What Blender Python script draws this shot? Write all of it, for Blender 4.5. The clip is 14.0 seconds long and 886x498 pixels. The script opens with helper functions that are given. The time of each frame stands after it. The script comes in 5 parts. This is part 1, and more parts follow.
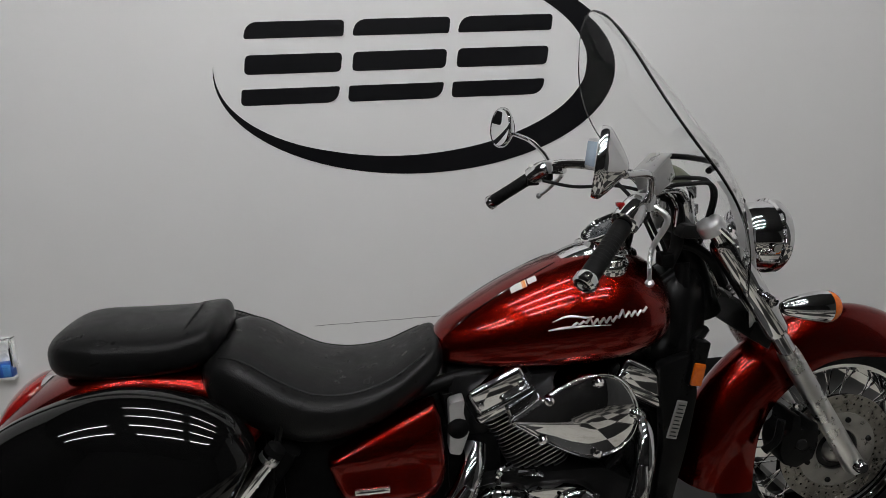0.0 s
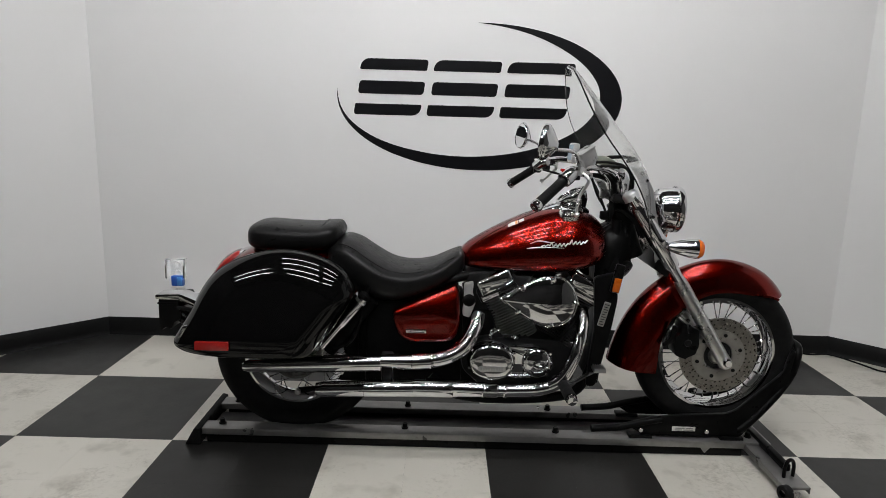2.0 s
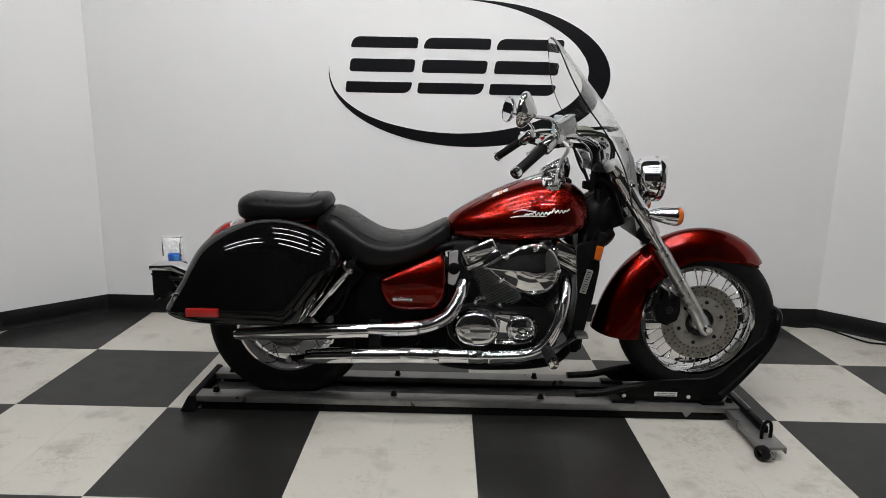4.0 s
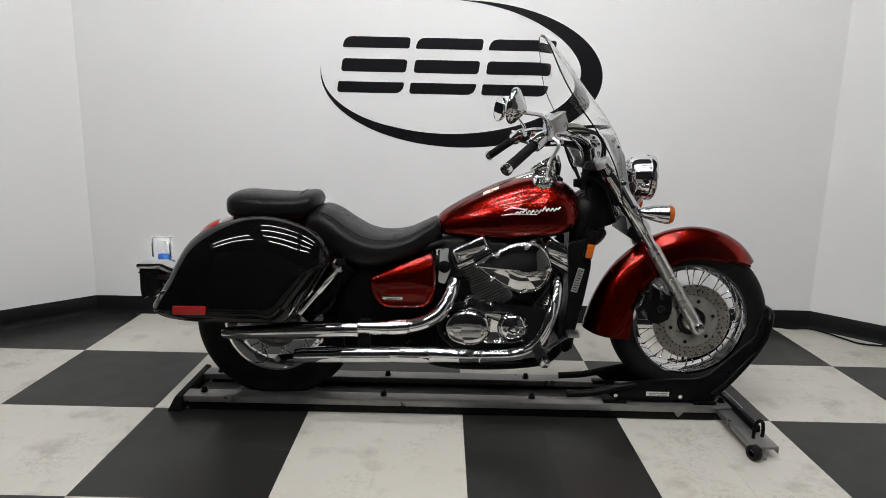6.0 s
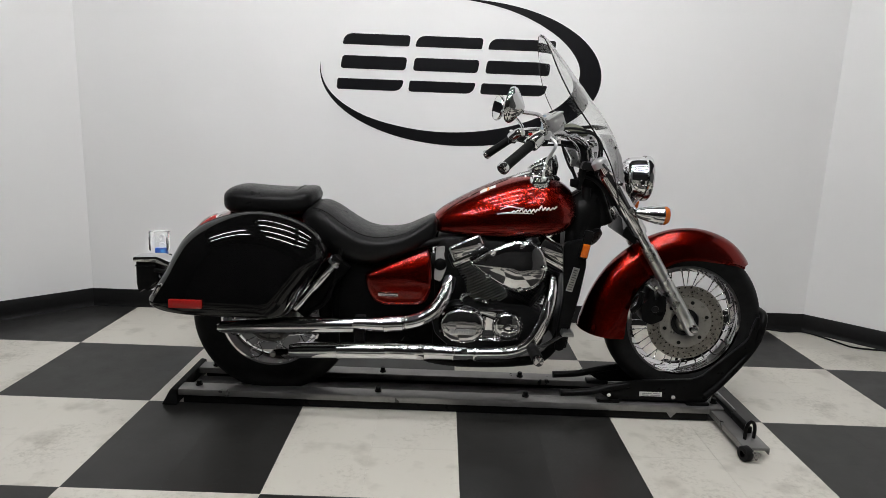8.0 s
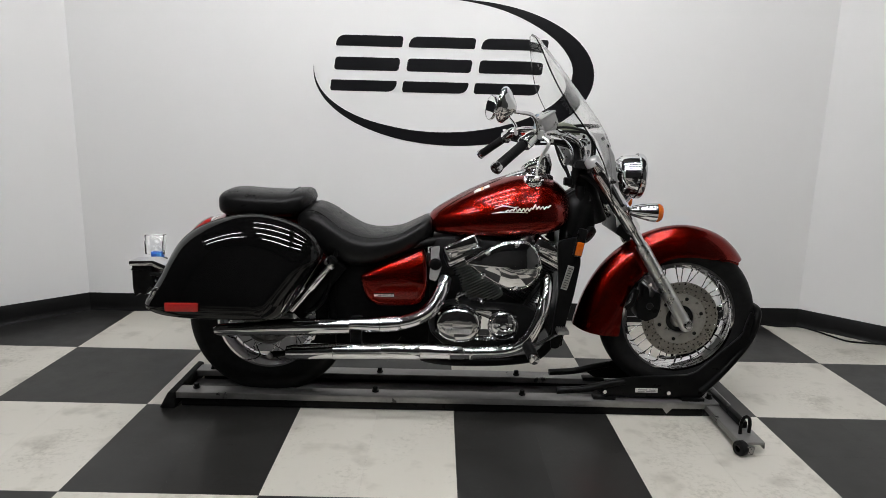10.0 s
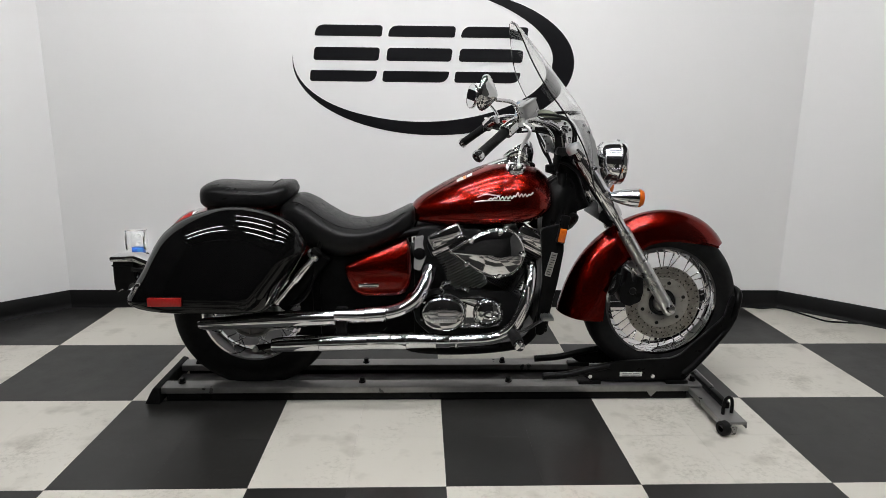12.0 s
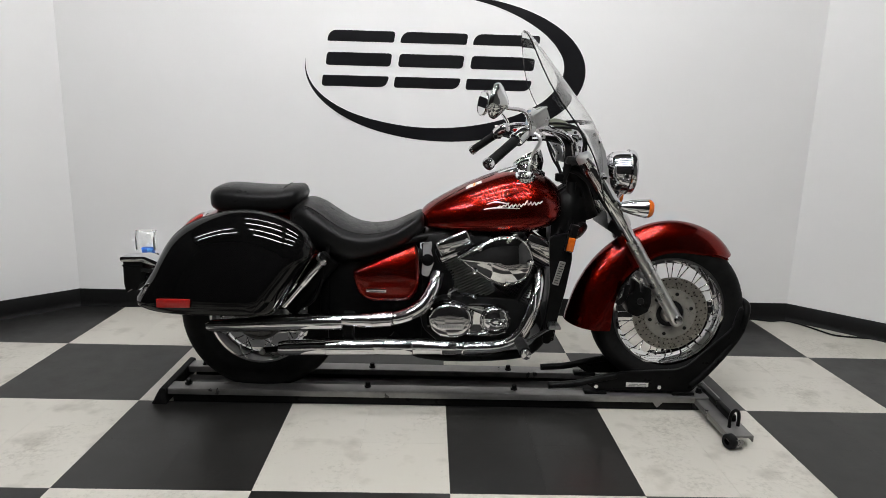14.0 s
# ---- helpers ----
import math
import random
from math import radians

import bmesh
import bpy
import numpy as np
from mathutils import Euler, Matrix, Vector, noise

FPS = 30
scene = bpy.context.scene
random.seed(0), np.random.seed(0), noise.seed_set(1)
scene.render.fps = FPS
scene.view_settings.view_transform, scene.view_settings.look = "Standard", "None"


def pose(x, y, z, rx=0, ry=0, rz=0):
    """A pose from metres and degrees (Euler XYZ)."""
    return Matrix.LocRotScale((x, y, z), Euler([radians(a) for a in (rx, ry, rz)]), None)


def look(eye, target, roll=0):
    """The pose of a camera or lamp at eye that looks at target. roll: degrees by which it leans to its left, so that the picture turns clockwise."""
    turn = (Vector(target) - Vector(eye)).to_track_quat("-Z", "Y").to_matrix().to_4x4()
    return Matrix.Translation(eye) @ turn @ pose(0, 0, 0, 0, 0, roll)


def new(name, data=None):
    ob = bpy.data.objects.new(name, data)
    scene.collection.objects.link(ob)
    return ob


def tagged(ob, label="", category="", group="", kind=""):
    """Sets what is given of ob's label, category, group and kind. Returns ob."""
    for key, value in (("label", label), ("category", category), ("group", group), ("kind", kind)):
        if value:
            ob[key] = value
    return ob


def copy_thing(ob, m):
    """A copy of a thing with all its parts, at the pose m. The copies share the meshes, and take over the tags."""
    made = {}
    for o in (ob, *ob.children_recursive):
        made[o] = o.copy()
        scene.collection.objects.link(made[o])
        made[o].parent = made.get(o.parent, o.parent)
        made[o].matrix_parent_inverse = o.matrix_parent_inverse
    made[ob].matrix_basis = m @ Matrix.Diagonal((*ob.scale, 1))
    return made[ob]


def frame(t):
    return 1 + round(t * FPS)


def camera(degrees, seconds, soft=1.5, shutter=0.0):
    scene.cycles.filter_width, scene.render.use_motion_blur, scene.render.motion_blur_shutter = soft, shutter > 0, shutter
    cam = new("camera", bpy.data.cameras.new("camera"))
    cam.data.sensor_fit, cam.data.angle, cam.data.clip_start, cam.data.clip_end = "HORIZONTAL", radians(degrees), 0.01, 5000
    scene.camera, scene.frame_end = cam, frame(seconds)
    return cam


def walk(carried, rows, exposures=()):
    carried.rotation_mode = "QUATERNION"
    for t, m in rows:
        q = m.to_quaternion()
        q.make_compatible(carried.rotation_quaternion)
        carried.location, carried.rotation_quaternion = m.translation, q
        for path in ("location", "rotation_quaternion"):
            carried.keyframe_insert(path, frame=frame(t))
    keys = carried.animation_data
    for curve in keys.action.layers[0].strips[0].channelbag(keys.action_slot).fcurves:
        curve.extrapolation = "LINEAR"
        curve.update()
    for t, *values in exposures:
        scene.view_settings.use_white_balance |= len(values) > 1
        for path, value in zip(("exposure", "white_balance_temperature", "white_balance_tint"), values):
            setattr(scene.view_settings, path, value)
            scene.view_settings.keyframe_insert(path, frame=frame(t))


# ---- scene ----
cam = camera(69.2, 14.0, soft=0.7)
PATH = [
    (0, (-0.242, -1.274, 1.309), (-0.023, 0.654, 0.826), -2.3),
    (0.2, (-0.226, -1.407, 1.326), (-0.066, 0.536, 0.88), -2.4),
    (0.3, (-0.248, -1.485, 1.32), (-0.106, 0.463, 0.891), -2.1),
    (0.5, (-0.312, -1.636, 1.294), (-0.1, 0.307, 0.87), 0.3),
    (0.7, (-0.289, -1.771, 1.31), (-0.051, 0.156, 0.832), 0.9),
    (0.8, (-0.281, -1.817, 1.304), (-0.071, 0.116, 0.839), 1.0),
    (1, (-0.272, -1.927, 1.275), (-0.156, 0.027, 0.863), -0.2),
    (1.2, (-0.215, -2.003, 1.262), (-0.186, -0.044, 0.861), 0.1),
    (1.3, (-0.187, -2.056, 1.268), (-0.114, -0.1, 0.857), 1.7),
    (1.5, (-0.167, -2.125, 1.247), (-0.1, -0.167, 0.841), 2.2),
    (1.7, (-0.163, -2.182, 1.248), (-0.155, -0.222, 0.85), 1.3),
    (1.8, (-0.176, -2.221, 1.249), (-0.182, -0.262, 0.844), 1.5),
    (2, (-0.189, -2.31, 1.235), (-0.186, -0.347, 0.854), 1.6),
    (2.5, (-0.166, -2.461, 1.222), (-0.109, -0.493, 0.87), 0.3),
    (3, (-0.122, -2.408, 1.179), (-0.132, -0.445, 0.797), 0.5),
    (3.2, (-0.124, -2.39, 1.19), (-0.141, -0.435, 0.772), 1.0),
    (5.5, (-0.093, -2.368, 1.139), (-0.096, -0.408, 0.738), 1.2),
    (6, (-0.097, -2.365, 1.144), (-0.093, -0.405, 0.748), 1.3),
    (6.5, (-0.093, -2.366, 1.142), (-0.081, -0.404, 0.751), 1.1),
    (7, (-0.094, -2.37, 1.141), (-0.083, -0.41, 0.747), 1.2),
    (7.5, (-0.086, -2.371, 1.141), (-0.068, -0.414, 0.733), 1.5),
    (8, (-0.091, -2.375, 1.141), (-0.08, -0.415, 0.742), 2.2),
    (10.5, (-0.082, -2.385, 1.146), (-0.047, -0.427, 0.744), 1.0),
    (11, (-0.082, -2.384, 1.146), (-0.026, -0.428, 0.732), 0.6),
    (11.5, (-0.079, -2.389, 1.143), (-0.018, -0.433, 0.727), 0.6),
    (12, (-0.081, -2.388, 1.143), (-0.012, -0.436, 0.713), 0.6),
    (12.5, (-0.084, -2.392, 1.143), (-0.018, -0.437, 0.727), 0.5),
    (13, (-0.082, -2.391, 1.147), (-0.023, -0.435, 0.732), 1.0),
    (13.5, (-0.085, -2.394, 1.145), (-0.041, -0.436, 0.743), 1.2),
    (14, (-0.086, -2.391, 1.148), (-0.039, -0.435, 0.734), 1.6),
]
EXPOSURES = [(0, -0.76), (0.5, -0.66), (1, -0.56), (1.5, -0.49), (2, -0.43), (2.5, -0.41), (3, -0.37), (5.5, -0.17), (8, -0.16), (10.5, -0.13), (12, -0.07), (14, -0.05)]
walk(cam, [(t, look(eye, target, roll)) for t, eye, target, roll in PATH], EXPOSURES)
# ==== place ====
TUBE_STRENGTH = 103.0
LIGHT_X = (-0.70, 0.72)
LIGHT_Y = (-0.46, -1.20, -1.96, -2.76)
SC0, SC1 = (-0.494, 0.398), (0.02, 0.400)

# ---- exposure and light ----
def build_world():
    w = bpy.data.worlds.new("room_world")
    w.use_nodes = True
    w.node_tree.nodes["Background"].inputs[0].default_value = (0.9, 0.95, 1.0, 1)
    w.node_tree.nodes["Background"].inputs[1].default_value = 0.005
    scene.world = w


build_world()

# ---- materials ----
def material(name, colour, rough=0.5, metal=0.0, second=None, scale=8.0, bump=0.0, bump_scale=60.0,
             rough_var=0.0, coat=0.0, blotch=None, blotch_scale=2.0, piece_var=0.0, detail=6, ramp_ends=(0.35, 0.68), blotch_ends=(0.42, 0.95),  coat_ior=1.5, ior=1.5, spec=0.5, speck=None, speck_scale=60.0):
    """A surface with colour variation at two scales, varied gloss and fine relief."""
    m = bpy.data.materials.new(name)
    m.use_nodes = True
    nt = m.node_tree
    n, l = nt.nodes, nt.links
    p = n["Principled BSDF"]
    p.inputs["Roughness"].default_value = rough
    p.inputs["Metallic"].default_value = metal
    p.inputs["IOR"].default_value = ior
    p.inputs["Specular IOR Level"].default_value = spec
    p.inputs["Coat Weight"].default_value = coat
    p.inputs["Coat IOR"].default_value = coat_ior
    p.inputs["Coat Roughness"].default_value = 0.015
    tc = n.new("ShaderNodeTexCoord")
    coord = tc.outputs["Object"]
    if piece_var:
        info = n.new("ShaderNodeObjectInfo")
        add = n.new("ShaderNodeVectorMath")
        add.operation = "MULTIPLY_ADD"
        add.inputs[1].default_value = (1, 1, 1)
        sc = n.new("ShaderNodeVectorMath")
        sc.operation = "SCALE"
        l.new(info.outputs["Location"], sc.inputs[0])
        sc.inputs["Scale"].default_value = 1.0
        l.new(tc.outputs["Object"], add.inputs[0])
        l.new(sc.outputs[0], add.inputs[2])
        coord = add.outputs[0]
    a = n.new("ShaderNodeTexNoise")
    a.inputs["Scale"].default_value = scale
    a.inputs["Detail"].default_value = detail
    a.inputs["Roughness"].default_value = 0.62
    l.new(coord, a.inputs["Vector"])
    ramp = n.new("ShaderNodeValToRGB")
    ramp.color_ramp.elements[0].position, ramp.color_ramp.elements[1].position = ramp_ends
    c2 = second or tuple(c * 0.85 for c in colour)
    ramp.color_ramp.elements[0].color = (*c2, 1)
    ramp.color_ramp.elements[1].color = (*colour, 1)
    l.new(a.outputs[0], ramp.inputs[0])
    out = ramp.outputs[0]
    if blotch:
        b = n.new("ShaderNodeTexNoise")
        b.inputs["Scale"].default_value = blotch_scale
        b.inputs["Detail"].default_value = 3
        l.new(coord, b.inputs["Vector"])
        br = n.new("ShaderNodeValToRGB")
        br.color_ramp.elements[0].position, br.color_ramp.elements[1].position = blotch_ends
        l.new(b.outputs[0], br.inputs[0])
        mix = n.new("ShaderNodeMix")
        mix.data_type = "RGBA"
        l.new(br.outputs[0], mix.inputs["Factor"])
        l.new(out, mix.inputs["A"])
        mix.inputs["B"].default_value = (*blotch, 1)
        out = mix.outputs["Result"]
    if speck:
        g = n.new("ShaderNodeTexNoise")
        g.inputs["Scale"].default_value = speck_scale
        g.inputs["Detail"].default_value = 5
        g.inputs["Roughness"].default_value = 0.7
        l.new(coord, g.inputs["Vector"])
        patch = n.new("ShaderNodeTexNoise")
        patch.inputs["Scale"].default_value = 3.4
        patch.inputs["Detail"].default_value = 4
        l.new(coord, patch.inputs["Vector"])
        both = n.new("ShaderNodeMath")
        both.operation = "MULTIPLY"
        l.new(g.outputs[0], both.inputs[0])
        l.new(patch.outputs[0], both.inputs[1])
        sr = n.new("ShaderNodeMapRange")
        sr.inputs["From Min"].default_value, sr.inputs["From Max"].default_value = 0.28, 0.44
        sr.inputs["To Max"].default_value = 0.55
        l.new(both.outputs[0], sr.inputs["Value"])
        dirt = n.new("ShaderNodeMix")
        dirt.data_type = "RGBA"
        l.new(sr.outputs[0], dirt.inputs["Factor"])
        l.new(out, dirt.inputs["A"])
        dirt.inputs["B"].default_value = (*speck, 1)
        out = dirt.outputs["Result"]
    if piece_var:
        hsv = n.new("ShaderNodeHueSaturation")
        mp = n.new("ShaderNodeMapRange")
        mp.inputs["To Min"].default_value, mp.inputs["To Max"].default_value = 1 - piece_var, 1 + piece_var
        l.new(info.outputs["Random"], mp.inputs["Value"])
        l.new(mp.outputs[0], hsv.inputs["Value"])
        l.new(out, hsv.inputs["Color"])
        out = hsv.outputs[0]
    l.new(out, p.inputs["Base Color"])
    if rough_var:
        mr = n.new("ShaderNodeMapRange")
        mr.inputs["From Min"].default_value, mr.inputs["From Max"].default_value = 0.3, 0.7
        mr.inputs["To Min"].default_value, mr.inputs["To Max"].default_value = max(rough - rough_var, 0.01), rough + rough_var
        l.new(a.outputs[0], mr.inputs["Value"])
        l.new(mr.outputs[0], p.inputs["Roughness"])
    if bump:
        f = n.new("ShaderNodeTexNoise")
        f.inputs["Scale"].default_value = bump_scale
        f.inputs["Detail"].default_value = 4
        l.new(coord, f.inputs["Vector"])
        bp = n.new("ShaderNodeBump")
        bp.inputs["Strength"].default_value = bump
        bp.inputs["Distance"].default_value = 0.002
        l.new(f.outputs[0], bp.inputs["Height"])
        l.new(bp.outputs[0], p.inputs["Normal"])
    return m


M = {}
M["wall"] = material("wall_paint", (0.80, 0.795, 0.785), 0.62, second=(0.775, 0.77, 0.76), scale=1.2, bump=0.12, bump_scale=220, rough_var=0.05)
# unseen walls and ceiling: dimness put into the colour so chrome reflects dark
M["rear_wall"] = material("rear_wall_dimmed", (0.020, 0.0195, 0.019), 0.7, spec=0.08, scale=1.5, bump=0.1, bump_scale=200)
M["side_wall"] = material("side_wall_dimmed", (0.12, 0.12, 0.117), 0.65, spec=0.15, scale=1.5, bump=0.1, bump_scale=200)
M["ceiling"] = material("ceiling_dimmed", (0.06, 0.06, 0.06), 0.85, spec=0.1, scale=3, bump=0.2, bump_scale=90)
M["base"] = material("black_vinyl_base", (0.005, 0.005, 0.005), 0.42, spec=0.15, second=(0.008, 0.008, 0.008), scale=6, rough_var=0.08)
M["slab"] = material("tile_adhesive", (0.03, 0.029, 0.027), 0.8, scale=20)
M["tile_w"] = material("white_floor_tile", (0.600, 0.575, 0.512), 0.28, second=(0.575, 0.549, 0.484), scale=3, detail=7, ramp_ends=(0.1, 0.9), blotch=(0.22, 0.20, 0.155), blotch_scale=8, blotch_ends=(0.55, 1.0), piece_var=0.012, speck=(0.26, 0.24, 0.19), speck_scale=55)
M["tile_b"] = material("black_floor_tile", (0.0165, 0.0160, 0.0150), 0.36, spec=0.34, second=(0.0130, 0.0126, 0.0118), scale=9, detail=7, ramp_ends=(0.15, 0.8), blotch=(0.021, 0.0203, 0.0188), blotch_scale=2.5, blotch_ends=(0.25, 1.0), rough_var=0.05, piece_var=0.04, speck=(0.034, 0.033, 0.031), speck_scale=70)
M["vinyl"] = material("black_vinyl_graphic", (0.004, 0.004, 0.005), 0.42, spec=0.12, second=(0.006, 0.006, 0.007), scale=5)
M["chrome"] = material("chrome", (0.70, 0.70, 0.70), 0.04, 1.0, second=(0.65, 0.65, 0.66), scale=30, rough_var=0.02)
M["alu"] = material("brushed_aluminium", (0.50, 0.50, 0.49), 0.36, 1.0, second=(0.38, 0.38, 0.37), scale=14, rough_var=0.1, bump=0.1, bump_scale=120)
M["silver"] = material("silver_paint", (0.55, 0.55, 0.55), 0.33, 0.7, second=(0.48, 0.48, 0.48), scale=20, rough_var=0.06)
M["steel"] = material("brake_steel", (0.36, 0.345, 0.315), 0.30, 1.0, second=(0.29, 0.275, 0.25), scale=40, rough_var=0.05)
M["red"] = material("candy_red_paint", (0.180, 0.0052, 0.0019), 0.25, 1.0, second=(0.150, 0.0042, 0.0016), scale=900, coat=1.0, coat_ior=1.34)
M["black_gloss"] = material("gloss_black_paint", (0.002, 0.002, 0.002), 0.035, 0.0, second=(0.003, 0.003, 0.003), scale=4, spec=0.30)
M["leather"] = material("black_leather", (0.005, 0.005, 0.005), 0.32, spec=0.16, second=(0.008, 0.008, 0.008), scale=30, bump=0.35, bump_scale=420, rough_var=0.07)
M["rubber"] = material("black_rubber", (0.004, 0.004, 0.004), 0.62, spec=0.15, second=(0.007, 0.007, 0.007), scale=25, bump=0.2, bump_scale=150, rough_var=0.08)
M["black_steel"] = material("black_powder_coat", (0.0025, 0.0025, 0.0025), 0.33, spec=0.10, second=(0.005, 0.005, 0.005), scale=18, bump=0.08, bump_scale=180, rough_var=0.1)
M["matte_black"] = material("matte_black_plastic", (0.002, 0.002, 0.002), 0.6, spec=0.06, second=(0.004, 0.004, 0.004), scale=25, rough_var=0.1, bump=0.1, bump_scale=200)
M["drum"] = material("dull_cast_alloy", (0.17, 0.17, 0.165), 0.34, 0.9, second=(0.09, 0.09, 0.087), scale=25, rough_var=0.1)
M["engine"] = material("engine_black", (0.004, 0.004, 0.004), 0.38, 0.0, spec=0.22, second=(0.008, 0.008, 0.008), scale=18, rough_var=0.1, bump=0.2, bump_scale=200)
M["tray"] = material("dark_tray", (0.025, 0.0245, 0.024), 0.40, 0.4, second=(0.055, 0.054, 0.052), scale=5, rough_var=0.12, blotch=(0.16, 0.155, 0.15), blotch_scale=6)
M["amber"] = material("amber_plastic", (0.60, 0.13, 0.008), 0.16, second=(0.45, 0.085, 0.006), scale=120, coat=0.6)
M["tail_red"] = material("red_plastic", (0.36, 0.010, 0.008), 0.14, second=(0.24, 0.007, 0.006), scale=90, coat=0.8)
M["reflector"] = material("red_reflector", (0.34, 0.012, 0.010), 0.25, second=(0.24, 0.010, 0.008), scale=200, coat=0.5)
M["white_plastic"] = material("white_plastic", (0.78, 0.78, 0.76), 0.35, second=(0.72, 0.72, 0.70), scale=10)
M["blue_plastic"] = material("blue_plastic", (0.02, 0.10, 0.42), 0.3, second=(0.02, 0.07, 0.30), scale=10)
M["pale_blue"] = material("pale_blue_plastic", (0.05, 0.22, 0.55), 0.3, second=(0.05, 0.18, 0.48), scale=10)
M["paper"] = material("label_paper", (0.72, 0.71, 0.68), 0.5, second=(0.66, 0.65, 0.62), scale=30)
M["orange"] = material("orange_print", (0.80, 0.28, 0.05), 0.5, scale=30)
M["lens_dark"] = material("instrument_face", (0.03, 0.034, 0.038), 0.12, spec=0.3, second=(0.05, 0.055, 0.06), scale=30, coat=0.4)
M["gauge_face"] = material("pale_blue_gauge", (0.38, 0.47, 0.55), 0.15, second=(0.33, 0.42, 0.50), scale=20)
M["fixture"] = material("white_enamel", (0.75, 0.75, 0.73), 0.4, scale=8)
M["olive"] = material("olive_grip_plastic", (0.07, 0.075, 0.05), 0.4, scale=20)
M["edge"] = material("dark_edge", (0.02, 0.022, 0.02), 0.2, scale=20)
M["alu_pol"] = material("polished_aluminium", (0.68, 0.68, 0.67), 0.30, 1.0, second=(0.61, 0.61, 0.60), scale=18, rough_var=0.06)
M["mirror"] = material("mirror_glass", (0.86, 0.87, 0.87), 0.01, 1.0, second=(0.85, 0.86, 0.86), scale=3)
M["zinc"] = material("galvanised_steel", (0.31, 0.305, 0.295), 0.36, 0.7, second=(0.21, 0.205, 0.20), scale=12, rough_var=0.1, blotch=(0.20, 0.195, 0.19), blotch_scale=9)
M["carrier"] = material("cast_alloy", (0.44, 0.43, 0.405), 0.32, 0.9, second=(0.36, 0.35, 0.33), scale=30, rough_var=0.08)
M["cast_grey"] = material("cast_grey_metal", (0.40, 0.40, 0.39), 0.30, 0.75, second=(0.34, 0.34, 0.335), scale=40, rough_var=0.06, bump=0.08, bump_scale=300)
M["scuff"] = material("grey_scuff", (0.20, 0.20, 0.19), 0.7, second=(0.45, 0.45, 0.44), scale=60)


def glass_material(name, tint=(1, 1, 1), rough=0.0):
    m = bpy.data.materials.new(name)
    m.use_nodes = True
    p = m.node_tree.nodes["Principled BSDF"]
    p.inputs["Base Color"].default_value = (*tint, 1)
    p.inputs["Transmission Weight"].default_value = 1.0
    p.inputs["Roughness"].default_value = rough
    p.inputs["IOR"].default_value = 1.2
    return m


M["clear"] = glass_material("clear_acrylic", (0.965, 0.97, 0.965))
M["lens"] = glass_material("lamp_glass", (0.97, 0.97, 0.97))


def lamp_material(strength):
    m = bpy.data.materials.new("lit_tube")
    m.use_nodes = True
    p = m.node_tree.nodes["Principled BSDF"]
    p.inputs["Base Color"].default_value = (0.9, 0.9, 0.9, 1)
    p.inputs["Emission Color"].default_value = (0.985, 0.985, 1.0, 1)
    p.inputs["Emission Strength"].default_value = strength
    return m


M["tube"] = lamp_material(TUBE_STRENGTH)

# ---- mesh tools ----
ORG = {}


def thing(name, base, label, category, group="", kind=""):
    ob = new(name)
    ob.location = base
    ob.empty_display_size = 0.05
    ORG[ob.name] = Vector(base)
    return tagged(ob, label, category, group, kind)


def mesh_of(name, bm, mat, sharp=38.0, recalc=True):
    if recalc:
        bmesh.ops.recalc_face_normals(bm, faces=bm.faces[:])
    lim = radians(sharp)
    for f in bm.faces:
        f.smooth = True
    for e in bm.edges:
        if len(e.link_faces) == 2 and e.calc_face_angle(0.0) > lim:
            e.smooth = False
    me = bpy.data.meshes.new(name)
    bm.to_mesh(me)
    bm.free()
    for one in (mat if isinstance(mat, (list, tuple)) else [mat]):
        me.materials.append(M[one])
    return me


def part(name, bm, mat, parent, label="", sharp=38.0, recalc=True):
    """One mesh object under a thing or a part; bm is in the thing's world axes."""
    o = ORG[parent.name]
    bm.transform(Matrix.Translation(-o))
    ob = new(name, mesh_of(name, bm, mat, sharp, recalc))
    ob.parent = parent
    ORG[ob.name] = o
    return tagged(ob, label)


def piece(name, mesh, m, parent, label=""):
    """A repeat that shares its mesh, at the world pose m."""
    ob = new(name, mesh)
    ob.parent = parent
    ob.matrix_basis = Matrix.Translation(-ORG[parent.name]) @ m
    ORG[ob.name] = ORG[parent.name]
    return tagged(ob, label)


def single(name, bm, mat, base, label, category, group="", kind="", sharp=38.0):
    """A thing that is one mesh."""
    bm.transform(Matrix.Translation(-Vector(base)))
    ob = new(name, mesh_of(name, bm, mat, sharp))
    ob.location = base
    ORG[ob.name] = Vector(base)
    return tagged(ob, label, category, group, kind)


def add_box(bm, lo, hi, bevel=0.0, m=None, seg=2):
    lo, hi = Vector(lo), Vector(hi)
    tmp = bmesh.new()
    bmesh.ops.create_cube(tmp, size=1.0)
    for v in tmp.verts:
        v.co = Vector((lo[i] + (v.co[i] + 0.5) * (hi[i] - lo[i]) for i in range(3)))
    if bevel:
        bmesh.ops.bevel(tmp, geom=tmp.edges[:], offset=bevel, segments=seg, profile=0.5, affect="EDGES")
    if m is not None:
        tmp.transform(m)
    merge(bm, tmp)
    return bm


def merge(bm, tmp):
    me = bpy.data.meshes.new("tmp")
    tmp.to_mesh(me)
    tmp.free()
    bm.from_mesh(me)
    bpy.data.meshes.remove(me)


def box(lo, hi, bevel=0.0, m=None, seg=2):
    return add_box(bmesh.new(), lo, hi, bevel, m, seg)


